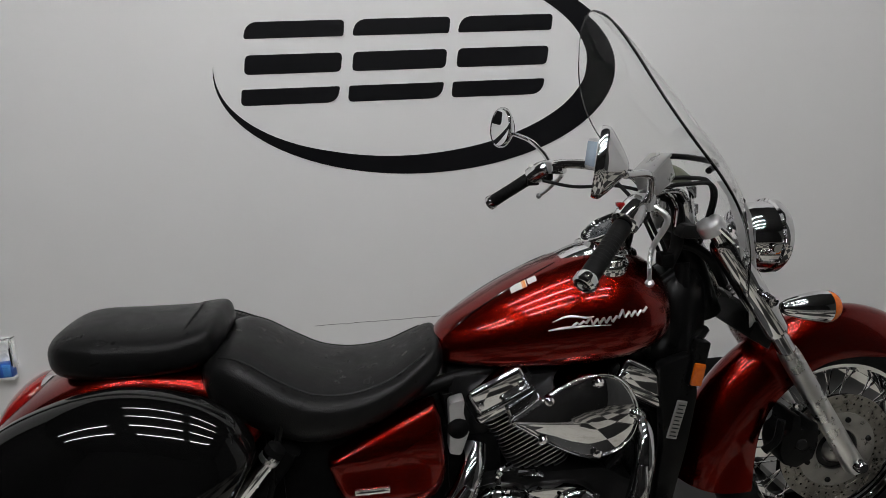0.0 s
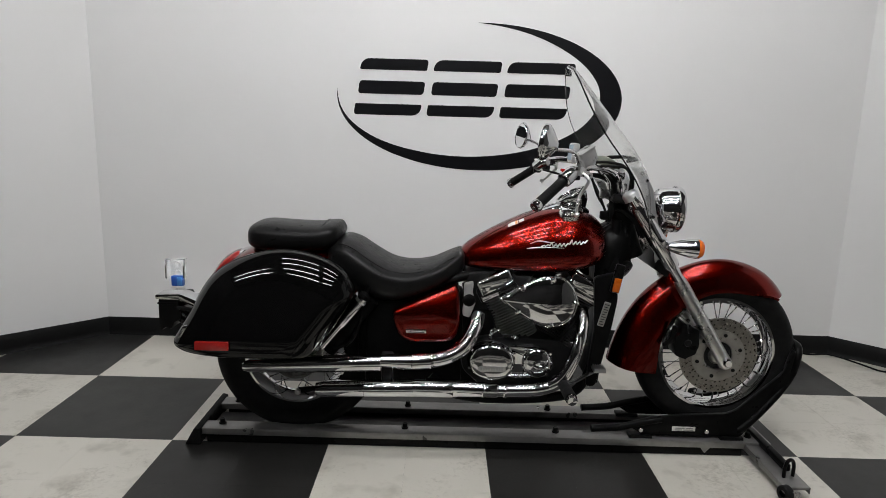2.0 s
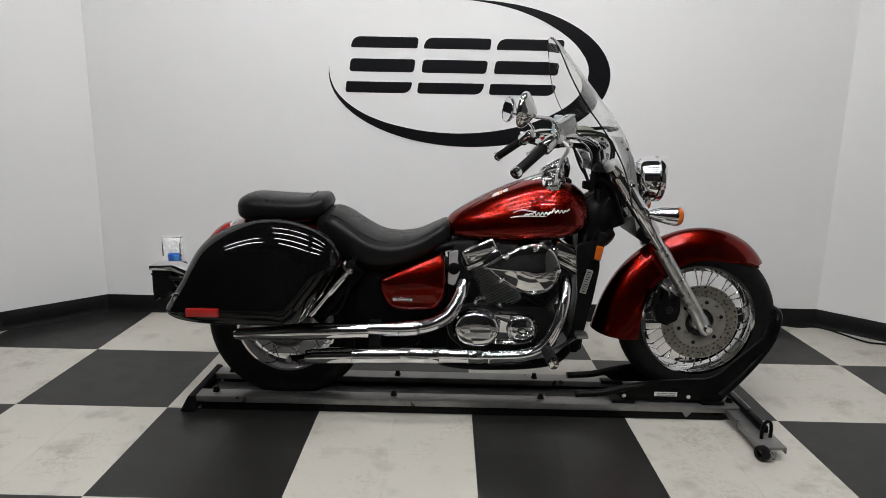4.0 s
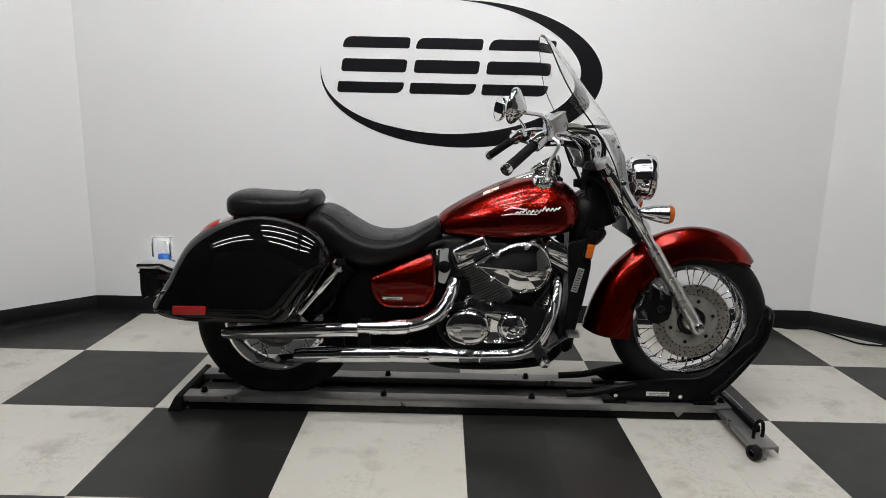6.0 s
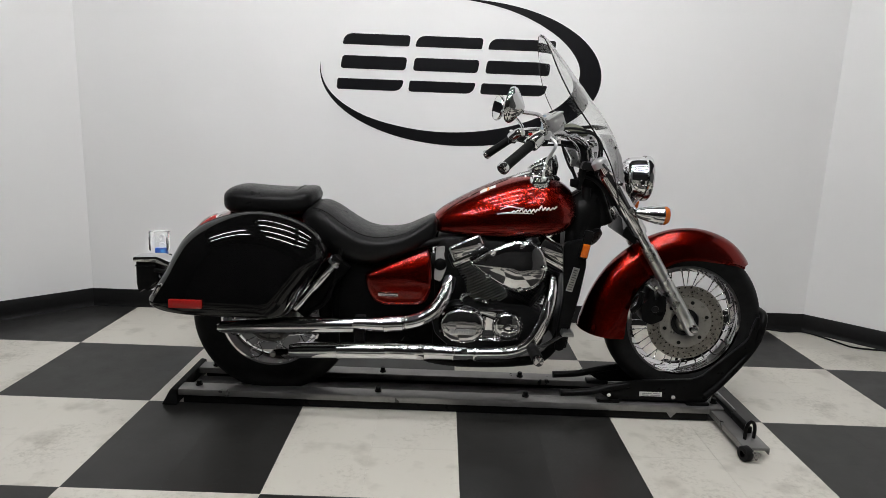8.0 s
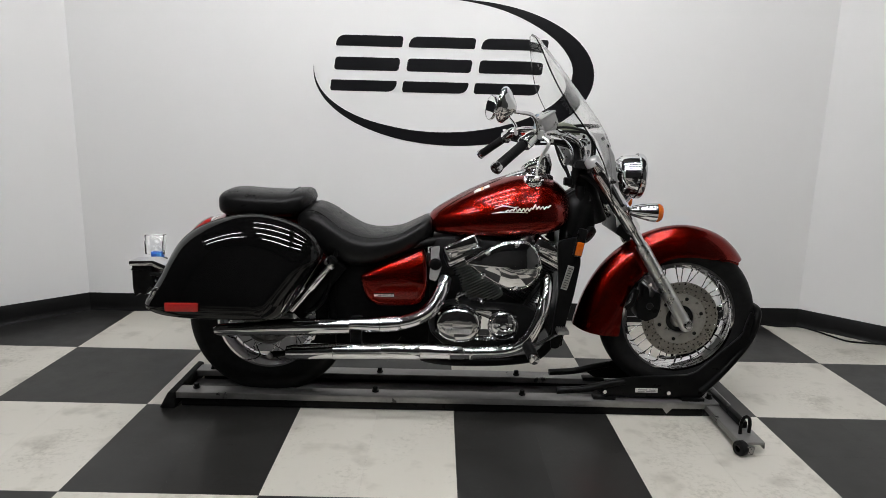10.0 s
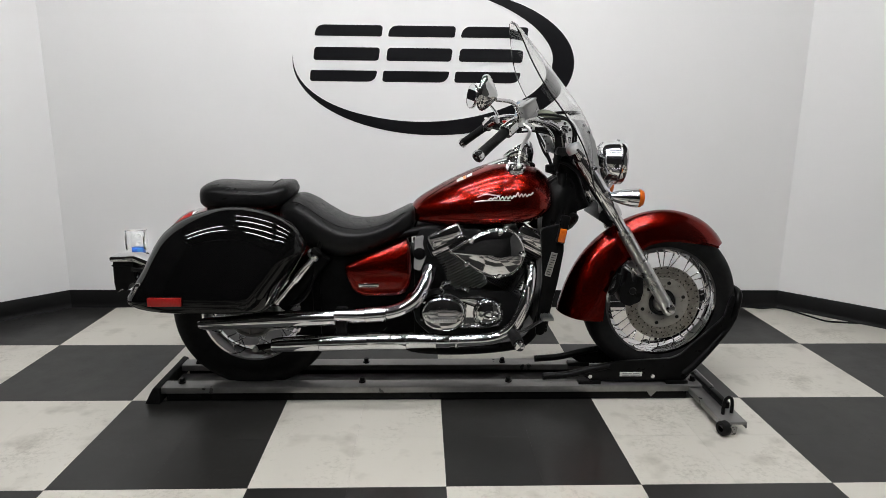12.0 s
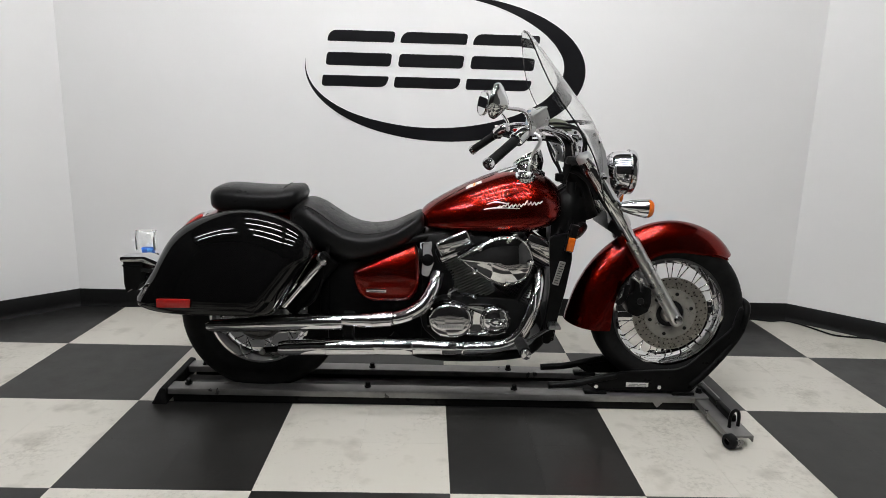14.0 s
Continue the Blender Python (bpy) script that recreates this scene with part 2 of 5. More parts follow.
def spline(pts, n):
    """Points along a smooth curve through pts (any dimension)."""
    p = np.array(pts, float)
    d = np.concatenate([[0], np.cumsum(np.sqrt(np.maximum(np.linalg.norm(np.diff(p[:, :3], axis=0), axis=1), 1e-9)))])
    tan = np.zeros_like(p)
    tan[1:-1] = (p[2:] - p[:-2]) / (d[2:] - d[:-2])[:, None]
    tan[0], tan[-1] = (p[1] - p[0]) / (d[1] - d[0]), (p[-1] - p[-2]) / (d[-1] - d[-2])
    out = []
    for s in np.linspace(0, d[-1], n):
        i = min(max(int(np.searchsorted(d, s, "right")) - 1, 0), len(d) - 2)
        h = d[i + 1] - d[i]
        u = (s - d[i]) / h
        out.append((2 * u**3 - 3 * u**2 + 1) * p[i] + (u**3 - 2 * u**2 + u) * h * tan[i]
                   + (3 * u**2 - 2 * u**3) * p[i + 1] + (u**3 - u**2) * h * tan[i + 1])
    return np.array(out)


def loft(bm, rings, close=True, caps=True):
    vs = [[bm.verts.new(c) for c in r] for r in rings]
    k = len(vs[0])
    for a, b in zip(vs, vs[1:]):
        for i in range(k if close else k - 1):
            bm.faces.new((a[i], a[(i + 1) % k], b[(i + 1) % k], b[i]))
    if caps and close:
        bm.faces.new(vs[0][::-1])
        bm.faces.new(vs[-1])
    return bm


def tube(pts, r, n=0, k=12, bm=None, flat=1.0):
    """A round bar along a smooth path; r is a radius or one for each point of pts."""
    bm = bm or bmesh.new()
    rs = r if isinstance(r, (list, tuple)) else [r] * len(pts)
    rows = [(*p, q) for p, q in zip(pts, rs)]
    path = spline(rows, n) if n else np.array(rows, float)
    rings, up = [], None
    for i, row in enumerate(path):
        c = Vector(row[:3])
        t = Vector(path[min(i + 1, len(path) - 1)][:3]) - Vector(path[max(i - 1, 0)][:3])
        t.normalize()
        if up is None:
            up = t.orthogonal().normalized()
        up = (up - t * up.dot(t)).normalized()
        side = t.cross(up)
        rings.append([c + (up * math.cos(a) + side * math.sin(a) * flat) * row[3] for a in (2 * math.pi * j / k for j in range(k))])
    return loft(bm, rings)


def revolve(profile, centre, axis, k=32, bm=None, caps=False):
    """Profile rows (distance along the axis, radius) turned round an axis."""
    bm = bm or bmesh.new()
    w = Vector(axis).normalized()
    u = w.orthogonal().normalized()
    v = w.cross(u)
    c = Vector(centre)
    rings = [[c + w * s + (u * math.cos(a) + v * math.sin(a)) * max(r, 1e-4) for a in (2 * math.pi * j / k for j in range(k))] for s, r in profile]
    return loft(bm, rings, True, caps)


def prism(outline, y0, y1, bm=None, bevel=0.0, seg=2):
    """A side-view outline (x, z) given thickness from y0 to y1."""
    tmp = bmesh.new()
    a = [tmp.verts.new((x, y0, z)) for x, z in outline]
    f = tmp.faces.new(a)
    r = bmesh.ops.extrude_face_region(tmp, geom=[f])
    for v in r["geom"]:
        if isinstance(v, bmesh.types.BMVert):
            v.co.y = y1
    bmesh.ops.recalc_face_normals(tmp, faces=tmp.faces[:])
    if bevel:
        es = [e for e in tmp.edges if e.calc_face_angle(0) > 0.5]
        bmesh.ops.bevel(tmp, geom=es, offset=bevel, segments=seg, profile=0.5, affect="EDGES", clamp_overlap=True)
    bm = bm or bmesh.new()
    merge(bm, tmp)
    return bm


def closed_curve(pts, n):
    p = list(pts)
    q = np.array([p[-2], p[-1]] + p + [p[0], p[1], p[2]], float)
    out = []
    m = len(p)
    per = max(n // m, 2)
    for i in range(m):
        a, b, c, d = q[i + 1], q[i + 2], q[i + 3], q[i + 4]
        for j in range(per):
            u = j / per
            out.append(0.5 * (2 * b + (c - a) * u + (2 * a - 5 * b + 4 * c - d) * u * u + (3 * b - a - 3 * c + d) * u**3))
    return out


def body(rows, n=36, k=36, up=2.3, low=3.0, waist=0.4, yc=0.0):
    """A solid along x. Rows: x, z below, z above, half width."""
    sm = spline([(r[0], 0, 0, *r[1:]) for r in rows], n)
    rings = []
    for x, _, _, zb, zt, hw in sm:
        hw = max(hw, 0.004)
        zt = max(zt, zb + 0.006)
        zm = zb + (zt - zb) * waist
        ring = []
        for j in range(k):
            a = 2 * math.pi * j / k
            c, s = math.cos(a), math.sin(a)
            e = up if s > 0 else low
            h = (zt - zm) if s > 0 else (zm - zb)
            ring.append((x, yc + hw * math.copysign(abs(c) ** (2 / e), c), zm + h * math.copysign(abs(s) ** (2 / e), s)))
        rings.append(ring)
    return loft(bmesh.new(), rings)


def fill(loops, y, depth):
    """A flat sheet with holes, standing upright at y, with some thickness towards the viewer."""
    bm = bmesh.new()
    es = []
    for lp in loops:
        vs = [bm.verts.new((x, y, z)) for x, z in lp]
        es += [bm.edges.new((vs[i], vs[(i + 1) % len(vs)])) for i in range(len(vs))]
    bmesh.ops.triangle_fill(bm, use_beauty=True, use_dissolve=False, edges=es)
    r = bmesh.ops.extrude_face_region(bm, geom=bm.faces[:])
    for v in r["geom"]:
        if isinstance(v, bmesh.types.BMVert):
            v.co.y = y - depth
    return bm


def rounded(corners, radii, seg=7):
    """A polygon with rounded corners, as a list of points."""
    out = []
    n = len(corners)
    for i in range(n):
        p, a, b = (Vector(c) for c in (corners[i], corners[i - 1], corners[(i + 1) % n]))
        r = radii[i]
        d1, d2 = (a - p).normalized(), (b - p).normalized()
        p1, p2 = p + d1 * r, p + d2 * r
        for j in range(seg + 1):
            u = j / seg
            out.append(tuple((1 - u) ** 2 * p1 + 2 * u * (1 - u) * p + u * u * p2))
    return out


# ---- the room ----
WY = 1.225          # face of the wall behind the motorcycle
XL, XR = -2.09, 2.045
TOP = 3.35


def wall(name, a, b, mat, z0=0.0, z1=TOP, thick=0.12):
    """An upright wall from a to b (plan), with its thickness to the left of the way."""
    a, b = Vector((*a, 0)), Vector((*b, 0))
    d = (b - a).normalized()
    nrm = Vector((-d.y, d.x, 0)) * thick
    bm = bmesh.new()
    low = [bm.verts.new(v + Vector((0, 0, z0))) for v in (a, b, b + nrm, a + nrm)]
    high = [bm.verts.new(v.co + Vector((0, 0, z1 - z0))) for v in low]
    bm.faces.new(low[::-1]), bm.faces.new(high)
    for i in range(4):
        bm.faces.new((low[i], low[(i + 1) % 4], high[(i + 1) % 4], high[i]))
    ob = new(name, mesh_of(name, bm, mat))
    ORG[ob.name] = Vector((0, 0, 0))
    return tagged(ob, kind="structure")


SIDE = 1.15
PL, PR = (XL - SIDE, WY - SIDE), (XR + SIDE, WY - SIDE)
BACK = -5.6
wall_north = wall("wall_north", (XL, WY), (XR, WY), "wall")
wall("wall_northeast", (XR, WY), PR, "wall")
wall("wall_east", PR, (PR[0], -1.8), "wall")
# unseen walls from here to wall_west, darkened to shape the chrome's reflections
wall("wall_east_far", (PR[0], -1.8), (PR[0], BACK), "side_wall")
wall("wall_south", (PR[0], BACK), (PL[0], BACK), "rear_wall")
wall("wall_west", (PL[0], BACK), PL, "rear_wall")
wall("wall_northwest", PL, (XL, WY), "wall")
ceil = new("ceiling", mesh_of("ceiling", box((PL[0] - 0.2, BACK - 0.2, TOP), (PR[0] + 0.2, WY + 0.2, TOP + 0.1)), "ceiling"))
tagged(ceil, kind="structure")


def skirting(name, a, b, high=0.1016, thick=0.009):
    """A vinyl cove base: a thin upright strip with a rounded top and a small toe."""
    a, b = Vector((*a, 0)), Vector((*b, 0))
    d = (b - a).normalized()
    inw = Vector((d.y, -d.x, 0))
    prof = [(0.0, 0.0), (thick + 0.006, 0.0), (thick + 0.005, 0.003), (thick, 0.012), (thick - 0.003, 0.03), (thick - 0.003, high - 0.004), (thick - 0.006, high), (0.0, high)]
    rings = [[p + inw * o + Vector((0, 0, z)) for o, z in prof] for p in (a - d * 0.0, b + d * 0.0)]
    bm = loft(bmesh.new(), rings)
    ob = new(name, mesh_of(name, bm, "base", 50))
    return tagged(ob, "black vinyl cove base along the white wall", kind="structure")


skirting("baseboard_north", (XL, WY), (XR, WY))
skirting("baseboard_northeast", (XR, WY), PR)
skirting("baseboard_northwest", PL, (XL, WY))

# ---- ceiling lights: tubes run along the motorcycle ----
def ceiling_light():
    t = thing("ceiling_light", (0, 0, TOP), "white enamel strip light with one lit tube under the ceiling", "ceiling light", "strip lights")
    prof = [(-0.035, 0), (-0.035, -0.02), (-0.022, -0.05), (0.022, -0.05), (0.035, -0.02), (0.035, 0)]
    bm = loft(bmesh.new(), [[(x, y, TOP + z) for y, z in prof] for x in (-0.61, 0.61)])
    part("housing", bm, "fixture", t)
    part("light_tube", tube([(-0.59, 0, TOP - 0.075), (0.59, 0, TOP - 0.075)], 0.019, k=10), "tube", t)
    for x in (-0.60, 0.60):
        part("end_cap", box((x - 0.012, -0.030, TOP - 0.095), (x + 0.012, 0.030, TOP - 0.045), 0.003), "fixture", t)
    return t


first = ceiling_light()
spots = [(x, y) for y in LIGHT_Y for x in LIGHT_X] + [(LIGHT_X[0] - 1.64, y) for y in LIGHT_Y[2:]]
first.location = (*spots[0], TOP)
for x, y in spots[1:]:
    copy_thing(first, Matrix.Translation((x, y, TOP)))

# ---- wall graphic: black crescent and rows of slanted bars ----
GZ, GX, GK = 1.146, -0.082, 0.993


def on_wall(p):
    return (GX + (p[0] - GX) * GK, GZ + (p[1] - GZ) * GK)


graphic = thing("wall_graphic", (0.0, WY, 1.38), "large black vinyl emblem of crescent and slanted bars on white wall", "wall graphic")


def crescent():
    n = 120
    outer, inner = [], []
    wide = [(174, 0.0), (195, 0.014), (215, 0.034), (240, 0.058), (265, 0.072), (290, 0.088), (315, 0.106), (340, 0.122), (360, 0.122), (385, 0.096), (410, 0.060), (430, 0.028), (452, 0.0)]
    xs, ys = [w[0] for w in wide], [w[1] for w in wide]
    for i in range(n + 1):
        a = 174 + (452 - 174) * i / n
        w = float(np.interp(a, xs, ys))
        c, s = math.cos(radians(a)), math.sin(radians(a))
        outer.append((-0.010 + 0.768 * c, 1.380 + 0.388 * s))
        inner.append((-0.010 + (0.768 - w) * c, 1.380 + (0.388 - w) * s))
    loop = outer + inner[-2:0:-1]
    return fill([[on_wall(p) for p in loop]], WY - 0.0005, 0.0012)


part("crescent", crescent(), "vinyl", graphic)


def bar(x0, x1, z0, z1, radii, lean=0.145):
    """A slanted black bar with rounded corners: below left, below right, above right, above left."""
    def sh(z):
        return lean * (z - 1.277)
    loop = rounded([(x0 + sh(z0), z0), (x1 + sh(z0), z0), (x1 + sh(z1), z1), (x0 + sh(z1), z1)], radii)
    return fill([[on_wall(p) for p in loop]], WY - 0.0005, 0.0012)


for dx in (0.0, 0.394, 0.788):
    part("emblem_bar", bar(-0.690 + dx, -0.330 + dx, 1.277, 1.336, [0.02, 0.05, 0.01, 0.01]), "vinyl", graphic)
    part("emblem_bar", bar(-0.683 + dx, -0.330 + dx, 1.388, 1.457, [0.02, 0.02, 0.02, 0.02]), "vinyl", graphic)
    part("emblem_bar", bar(-0.690 + dx, -0.330 + dx, 1.514, 1.572, [0.01, 0.01, 0.02, 0.05]), "vinyl", graphic)

# ---- power outlet with a clear cover, cable, scuff ----
outlet = thing("wall_outlet", (-1.675, WY, 0.36), "white wall outlet with clear cover and blue plug-in freshener", "outlet")
ox, oy = -1.672, WY
part("cover_plate", box((ox - 0.042, oy - 0.007, 0.328), (ox + 0.038, oy, 0.450), 0.003), "white_plastic", outlet)
for z in (0.372, 0.416):
    part("socket", revolve([(0, 0.0), (0.003, 0.016), (0, 0.017)], (ox - 0.002, oy - 0.008, z), (0, -1, 0), 18), "white_plastic", outlet)
cv = part("clear_cover", box((ox - 0.055, oy - 0.052, 0.345), (ox + 0.050, oy - 0.050, 0.457), 0.0008), "clear", outlet, "clear plastic cover")
cv.visible_shadow = False
for lo, hi in (((-0.055, 0.345), (-0.052, 0.457)), ((0.047, 0.345), (0.050, 0.457)), ((-0.055, 0.454), (0.050, 0.457))):
    cw = part("cover_wall", box((ox + lo[0], oy - 0.0495, lo[1]), (ox + hi[0], oy - 0.0075, hi[1]), 0.0008), "clear", outlet)
    cw.visible_shadow = False
part("freshener", box((ox - 0.030, oy - 0.044, 0.302), (ox + 0.036, oy - 0.008, 0.362), 0.006), "blue_plastic", outlet, "blue plug-in freshener")
part("freshener_front", box((ox + 0.004, oy - 0.0465, 0.308), (ox + 0.032, oy - 0.0435, 0.356), 0.001), "pale_blue", outlet, "paler blue freshener front")
part("freshener_base", box((ox - 0.032, oy - 0.046, 0.290), (ox + 0.038, oy - 0.008, 0.304), 0.004), "white_plastic", outlet)
for x in (-0.052, 0.047):
    part("hinge_clip", box((ox + x - 0.003, oy - 0.056, 0.352), (ox + x + 0.003, oy - 0.052, 0.425), 0.001), "black_steel", outlet)

cable = tube([(1.70, 1.195, 0.006), (1.835, 1.207, 0.006), (1.929, 1.177, 0.006), (2.023, 1.187, 0.006), (2.078, 1.134, 0.006), (2.127, 1.030, 0.006), (2.168, 0.944, 0.006), (2.233, 0.921, 0.006), (2.330, 0.905, 0.006)], 0.005, 40, 8)
single("power_cable", cable, "rubber", (2.06, 1.15, 0.0), "thin black power cable lying on the tiles", "cable")

scuff = thing("scuff_mark", (-0.35, WY, 0.55), "long thin grey scratch in the white wall paint", "scratch")
bm = bmesh.new()
rnd = random.Random(5)
pts = [(SC0[0] + (SC1[0] - SC0[0]) * i / 24, SC0[1] + (SC1[1] - SC0[1]) * i / 24 + rnd.uniform(-0.0015, 0.0015)) for i in range(25)]
lo = [bm.verts.new((x, WY - 0.0008, z - 0.0012 - 0.001 * abs(math.sin(i * 1.7)))) for i, (x, z) in enumerate(pts)]
hi = [bm.verts.new((x, WY - 0.0008, z + 0.0012)) for x, z in pts]
for i in range(24):
    bm.faces.new((lo[i], lo[i + 1], hi[i + 1], hi[i]))
part("scratch", bm, "scuff", scuff)

# ---- the motorcycle; x forward, y across from its middle plane, z up ----
YC = 0.11
bike = thing("motorcycle", (0.08, YC, 0.03), "dark candy red cruiser motorcycle with black saddlebags on wheel stand", "motorcycle")
ORG[bike.name] = Vector((0.08, 0.0, 0.03))
FX, FZ = 0.888, 0.388      # front axle
RX, RZ = -0.745, 0.345     # rear axle


def polar(cx, cz, r, a, y):
    return Vector((cx + r * math.cos(a), y, cz + r * math.sin(a)))


def ring_body(cx, cz, prof, k=72):
    """A profile of (radius, y) turned round a wheel's axle."""
    bm = bmesh.new()
    rings = [[polar(cx, cz, r, 2 * math.pi * i / k, y) for r, y in prof] for i in range(k)]
    vs = [[bm.verts.new(c) for c in r] for r in rings]
    n = len(prof)
    for i in range(k):
        a, b = vs[i], vs[(i + 1) % k]
        for j in range(n):
            bm.faces.new((a[j], a[(j + 1) % n], b[(j + 1) % n], b[j]))
    return bm


def tyre_profile(r_in, r_out, hw):
    pts = []
    h = r_out - r_in
    for j in range(25):
        a = math.pi * (-0.12 + 1.24 * j / 24)
        pts.append((r_in + h * 0.42 + h * 0.58 * max(math.sin(a), -0.7), -hw * math.cos(a) * (1.0 if math.sin(a) > 0 else 0.97)))
    return pts + [(r_in - 0.004, hw * 0.72), (r_in - 0.004, -hw * 0.72)]


def tread_groove(cx, cz, r_out, hw, parent):
    """Slanted tread blocks, as shallow ribs round the crown."""
    bm = bmesh.new()
    n = 44
    for i in range(n):
        for s in (-1, 1):
            a = 2 * math.pi * (i + (0.5 if s > 0 else 0)) / n
            quad = []
            for du, f in ((0.0, 0.18), (0.045, 0.18), (0.085, 0.80), (0.04, 0.80)):
                y = s * hw * f
                r = r_out - (r_out - r_out * 0.90) * f ** 2.4 * 0.9 + 0.0015
                quad.append(bm.verts.new(polar(cx, cz, r, a + du, y)))
            bm.faces.new(quad)
    part("tread", bm, "rubber", parent)


def spokes(parent, cx, cz, r_hub, r_rim, y_hub, n, name="spoke"):
    nipple = mesh_of("spoke_nipple", tube([(0, 0, 0), (0.002, 0, 0), (0.022, 0, 0)], [0.0024, 0.0034, 0.0038], k=6), "chrome")
    lengths = {}
    for i in range(n):
        a = 2 * math.pi * (i + 0.5) / n
        s = -1 if i % 2 else 1
        lean = (0.62 if (i // 2) % 2 else -0.62)
        p0 = polar(cx, cz, r_hub, a + lean, s * y_hub)
        p1 = polar(cx, cz, r_rim, a, s * 0.006)
        d = p1 - p0
        key = "m"
        if key not in lengths:
            lengths[key] = mesh_of(name, tube([(0, 0, 0), (d.length, 0, 0)], 0.0019, k=6), "chrome")
        rot = d.to_track_quat("X", "Z").to_matrix().to_4x4()
        piece(name, lengths[key], Matrix.Translation(p0) @ rot, parent)
        piece("spoke_nipple", nipple, Matrix.Translation(p1 - d.normalized() * 0.016) @ rot, parent)


def wheel(name, cx, cz, r_rim, r_tyre, hw, rim_hw, hub_r, hub_hw, spoke_n, label):
    prof = [(r_rim, -rim_hw), (r_rim + 0.002, -rim_hw + 0.004), (r_rim - 0.006, -rim_hw + 0.008), (r_rim - 0.012, -rim_hw + 0.012), (r_rim - 0.026, -0.012), (r_rim - 0.028, 0.0),
            (r_rim - 0.026, 0.012), (r_rim - 0.012, rim_hw - 0.012), (r_rim - 0.006, rim_hw - 0.008), (r_rim + 0.002, rim_hw - 0.004), (r_rim, rim_hw),
            (r_rim - 0.016, rim_hw - 0.001), (r_rim - 0.020, rim_hw - 0.010), (r_rim - 0.034, 0.014), (r_rim - 0.036, 0.0), (r_rim - 0.034, -0.014), (r_rim - 0.020, -rim_hw + 0.010), (r_rim - 0.016, -rim_hw + 0.001)]
    w = part(name, ring_body(cx, cz, prof, 96), "chrome", bike, label, 50)
    t = part("tyre", ring_body(cx, cz, tyre_profile(r_rim - 0.004, r_tyre, hw), 96), "rubber", w, "black rubber tyre", 60)
    hub = [(-hub_hw, 0.012), (-hub_hw, hub_r * 0.8), (-hub_hw + 0.006, hub_r), (-hub_hw + 0.014, hub_r), (-hub_hw + 0.02, hub_r * 0.66), (0, hub_r * 0.6), (hub_hw - 0.02, hub_r * 0.66), (hub_hw - 0.014, hub_r), (hub_hw - 0.006, hub_r), (hub_hw, hub_r * 0.8), (hub_hw, 0.012)]
    part("hub", revolve(hub, (cx, 0, cz), (0, 1, 0), 36), "alu", w)
    spokes(w, cx, cz, hub_r * 0.95, r_rim - 0.03, hub_hw - 0.01, spoke_n)
    return w


front_wheel = wheel("front_wheel", FX, FZ, 0.232, 0.312, 0.060, 0.044, 0.040, 0.046, 36, "chrome wire-spoked front wheel")
rear_wheel = wheel("rear_wheel", RX, RZ, 0.207, 0.320, 0.080, 0.055, 0.092, 0.062, 36, "chrome wire-spoked rear wheel")


def drilled_disc(cx, cz, r0, r1, y, thick, n=30, bands=3, hole=0.0045):
    """A brake disc with rows of drilled holes."""
    bm = bmesh.new()
    for b in range(bands):
        ra, rb = r0 + (r1 - r0) * b / bands, r0 + (r1 - r0) * (b + 1) / bands
        rm = (ra + rb) / 2
        for i in range(n):
            a0 = 2 * math.pi * (i + b * 0.33) / n
            da = 2 * math.pi / n
            if (i + 2 * b) % 4 == 3:
                q = [(ra, a0), (ra, a0 + da), (rb, a0 + da), (rb, a0)]
                bm.faces.new([bm.verts.new(polar(cx, cz, r, a, y)) for r, a in q])
                continue
            edge = [(ra, a0), (ra, a0 + da / 2), (ra, a0 + da), (rm, a0 + da), (rb, a0 + da), (rb, a0 + da / 2), (rb, a0), (rm, a0)]
            c = polar(cx, cz, rm, a0 + da / 2, y)
            out = [bm.verts.new(polar(cx, cz, r, a, y)) for r, a in edge]
            ins = [bm.verts.new(c + (o.co - c).normalized() * hole) for o in out]
            for j in range(8):
                bm.faces.new((out[j], out[(j + 1) % 8], ins[(j + 1) % 8], ins[j]))
    bmesh.ops.remove_doubles(bm, verts=bm.verts[:], dist=1e-5)
    bmesh.ops.solidify(bm, geom=bm.faces[:], thickness=thick)
    return bm


DY = -0.058
disc = part("brake_disc", drilled_disc(FX, FZ, 0.100, 0.150, DY, 0.002, 38, 3, 0.0036), "steel", front_wheel, "drilled steel brake disc")
# added black ring, no real part: stands in for shade behind the drilled holes
part("disc_shade", ring_body(FX, FZ, [(0.104, DY + 0.009), (0.104, DY + 0.011), (0.147, DY + 0.011), (0.147, DY + 0.009)], 48), "matte_black", front_wheel)
bm = ring_body(FX, FZ, [(0.102, DY - 0.004), (0.102, DY + 0.008), (0.068, DY + 0.012), (0.056, DY + 0.012), (0.056, DY - 0.002), (0.066, DY - 0.006)], 48)
part("disc_carrier", bm, "carrier", front_wheel)
part("hub_cover", revolve([(0.004, 0.036), (0.0, 0.040), (0.004, 0.054), (0.02, 0.060)], (FX, DY, FZ), (0, 1, 0), 36), "engine", front_wheel)
part("hub_boss", revolve([(-0.016, 0.0), (-0.016, 0.022), (-0.010, 0.030), (0.002, 0.037), (0.02, 0.038)], (FX, DY, FZ), (0, 1, 0), 36), "carrier", front_wheel)
bolt_mesh = mesh_of("bolt", revolve([(-0.006, 0.0), (-0.006, 0.006), (-0.004, 0.0075), (0.0, 0.0075)], (0, 0, 0), (0, 1, 0), 10), "chrome")
dark_bolt = mesh_of("bolt", revolve([(-0.006, 0.0), (-0.006, 0.006), (-0.004, 0.0075), (0.0, 0.0075)], (0, 0, 0), (0, 1, 0), 10), "engine")
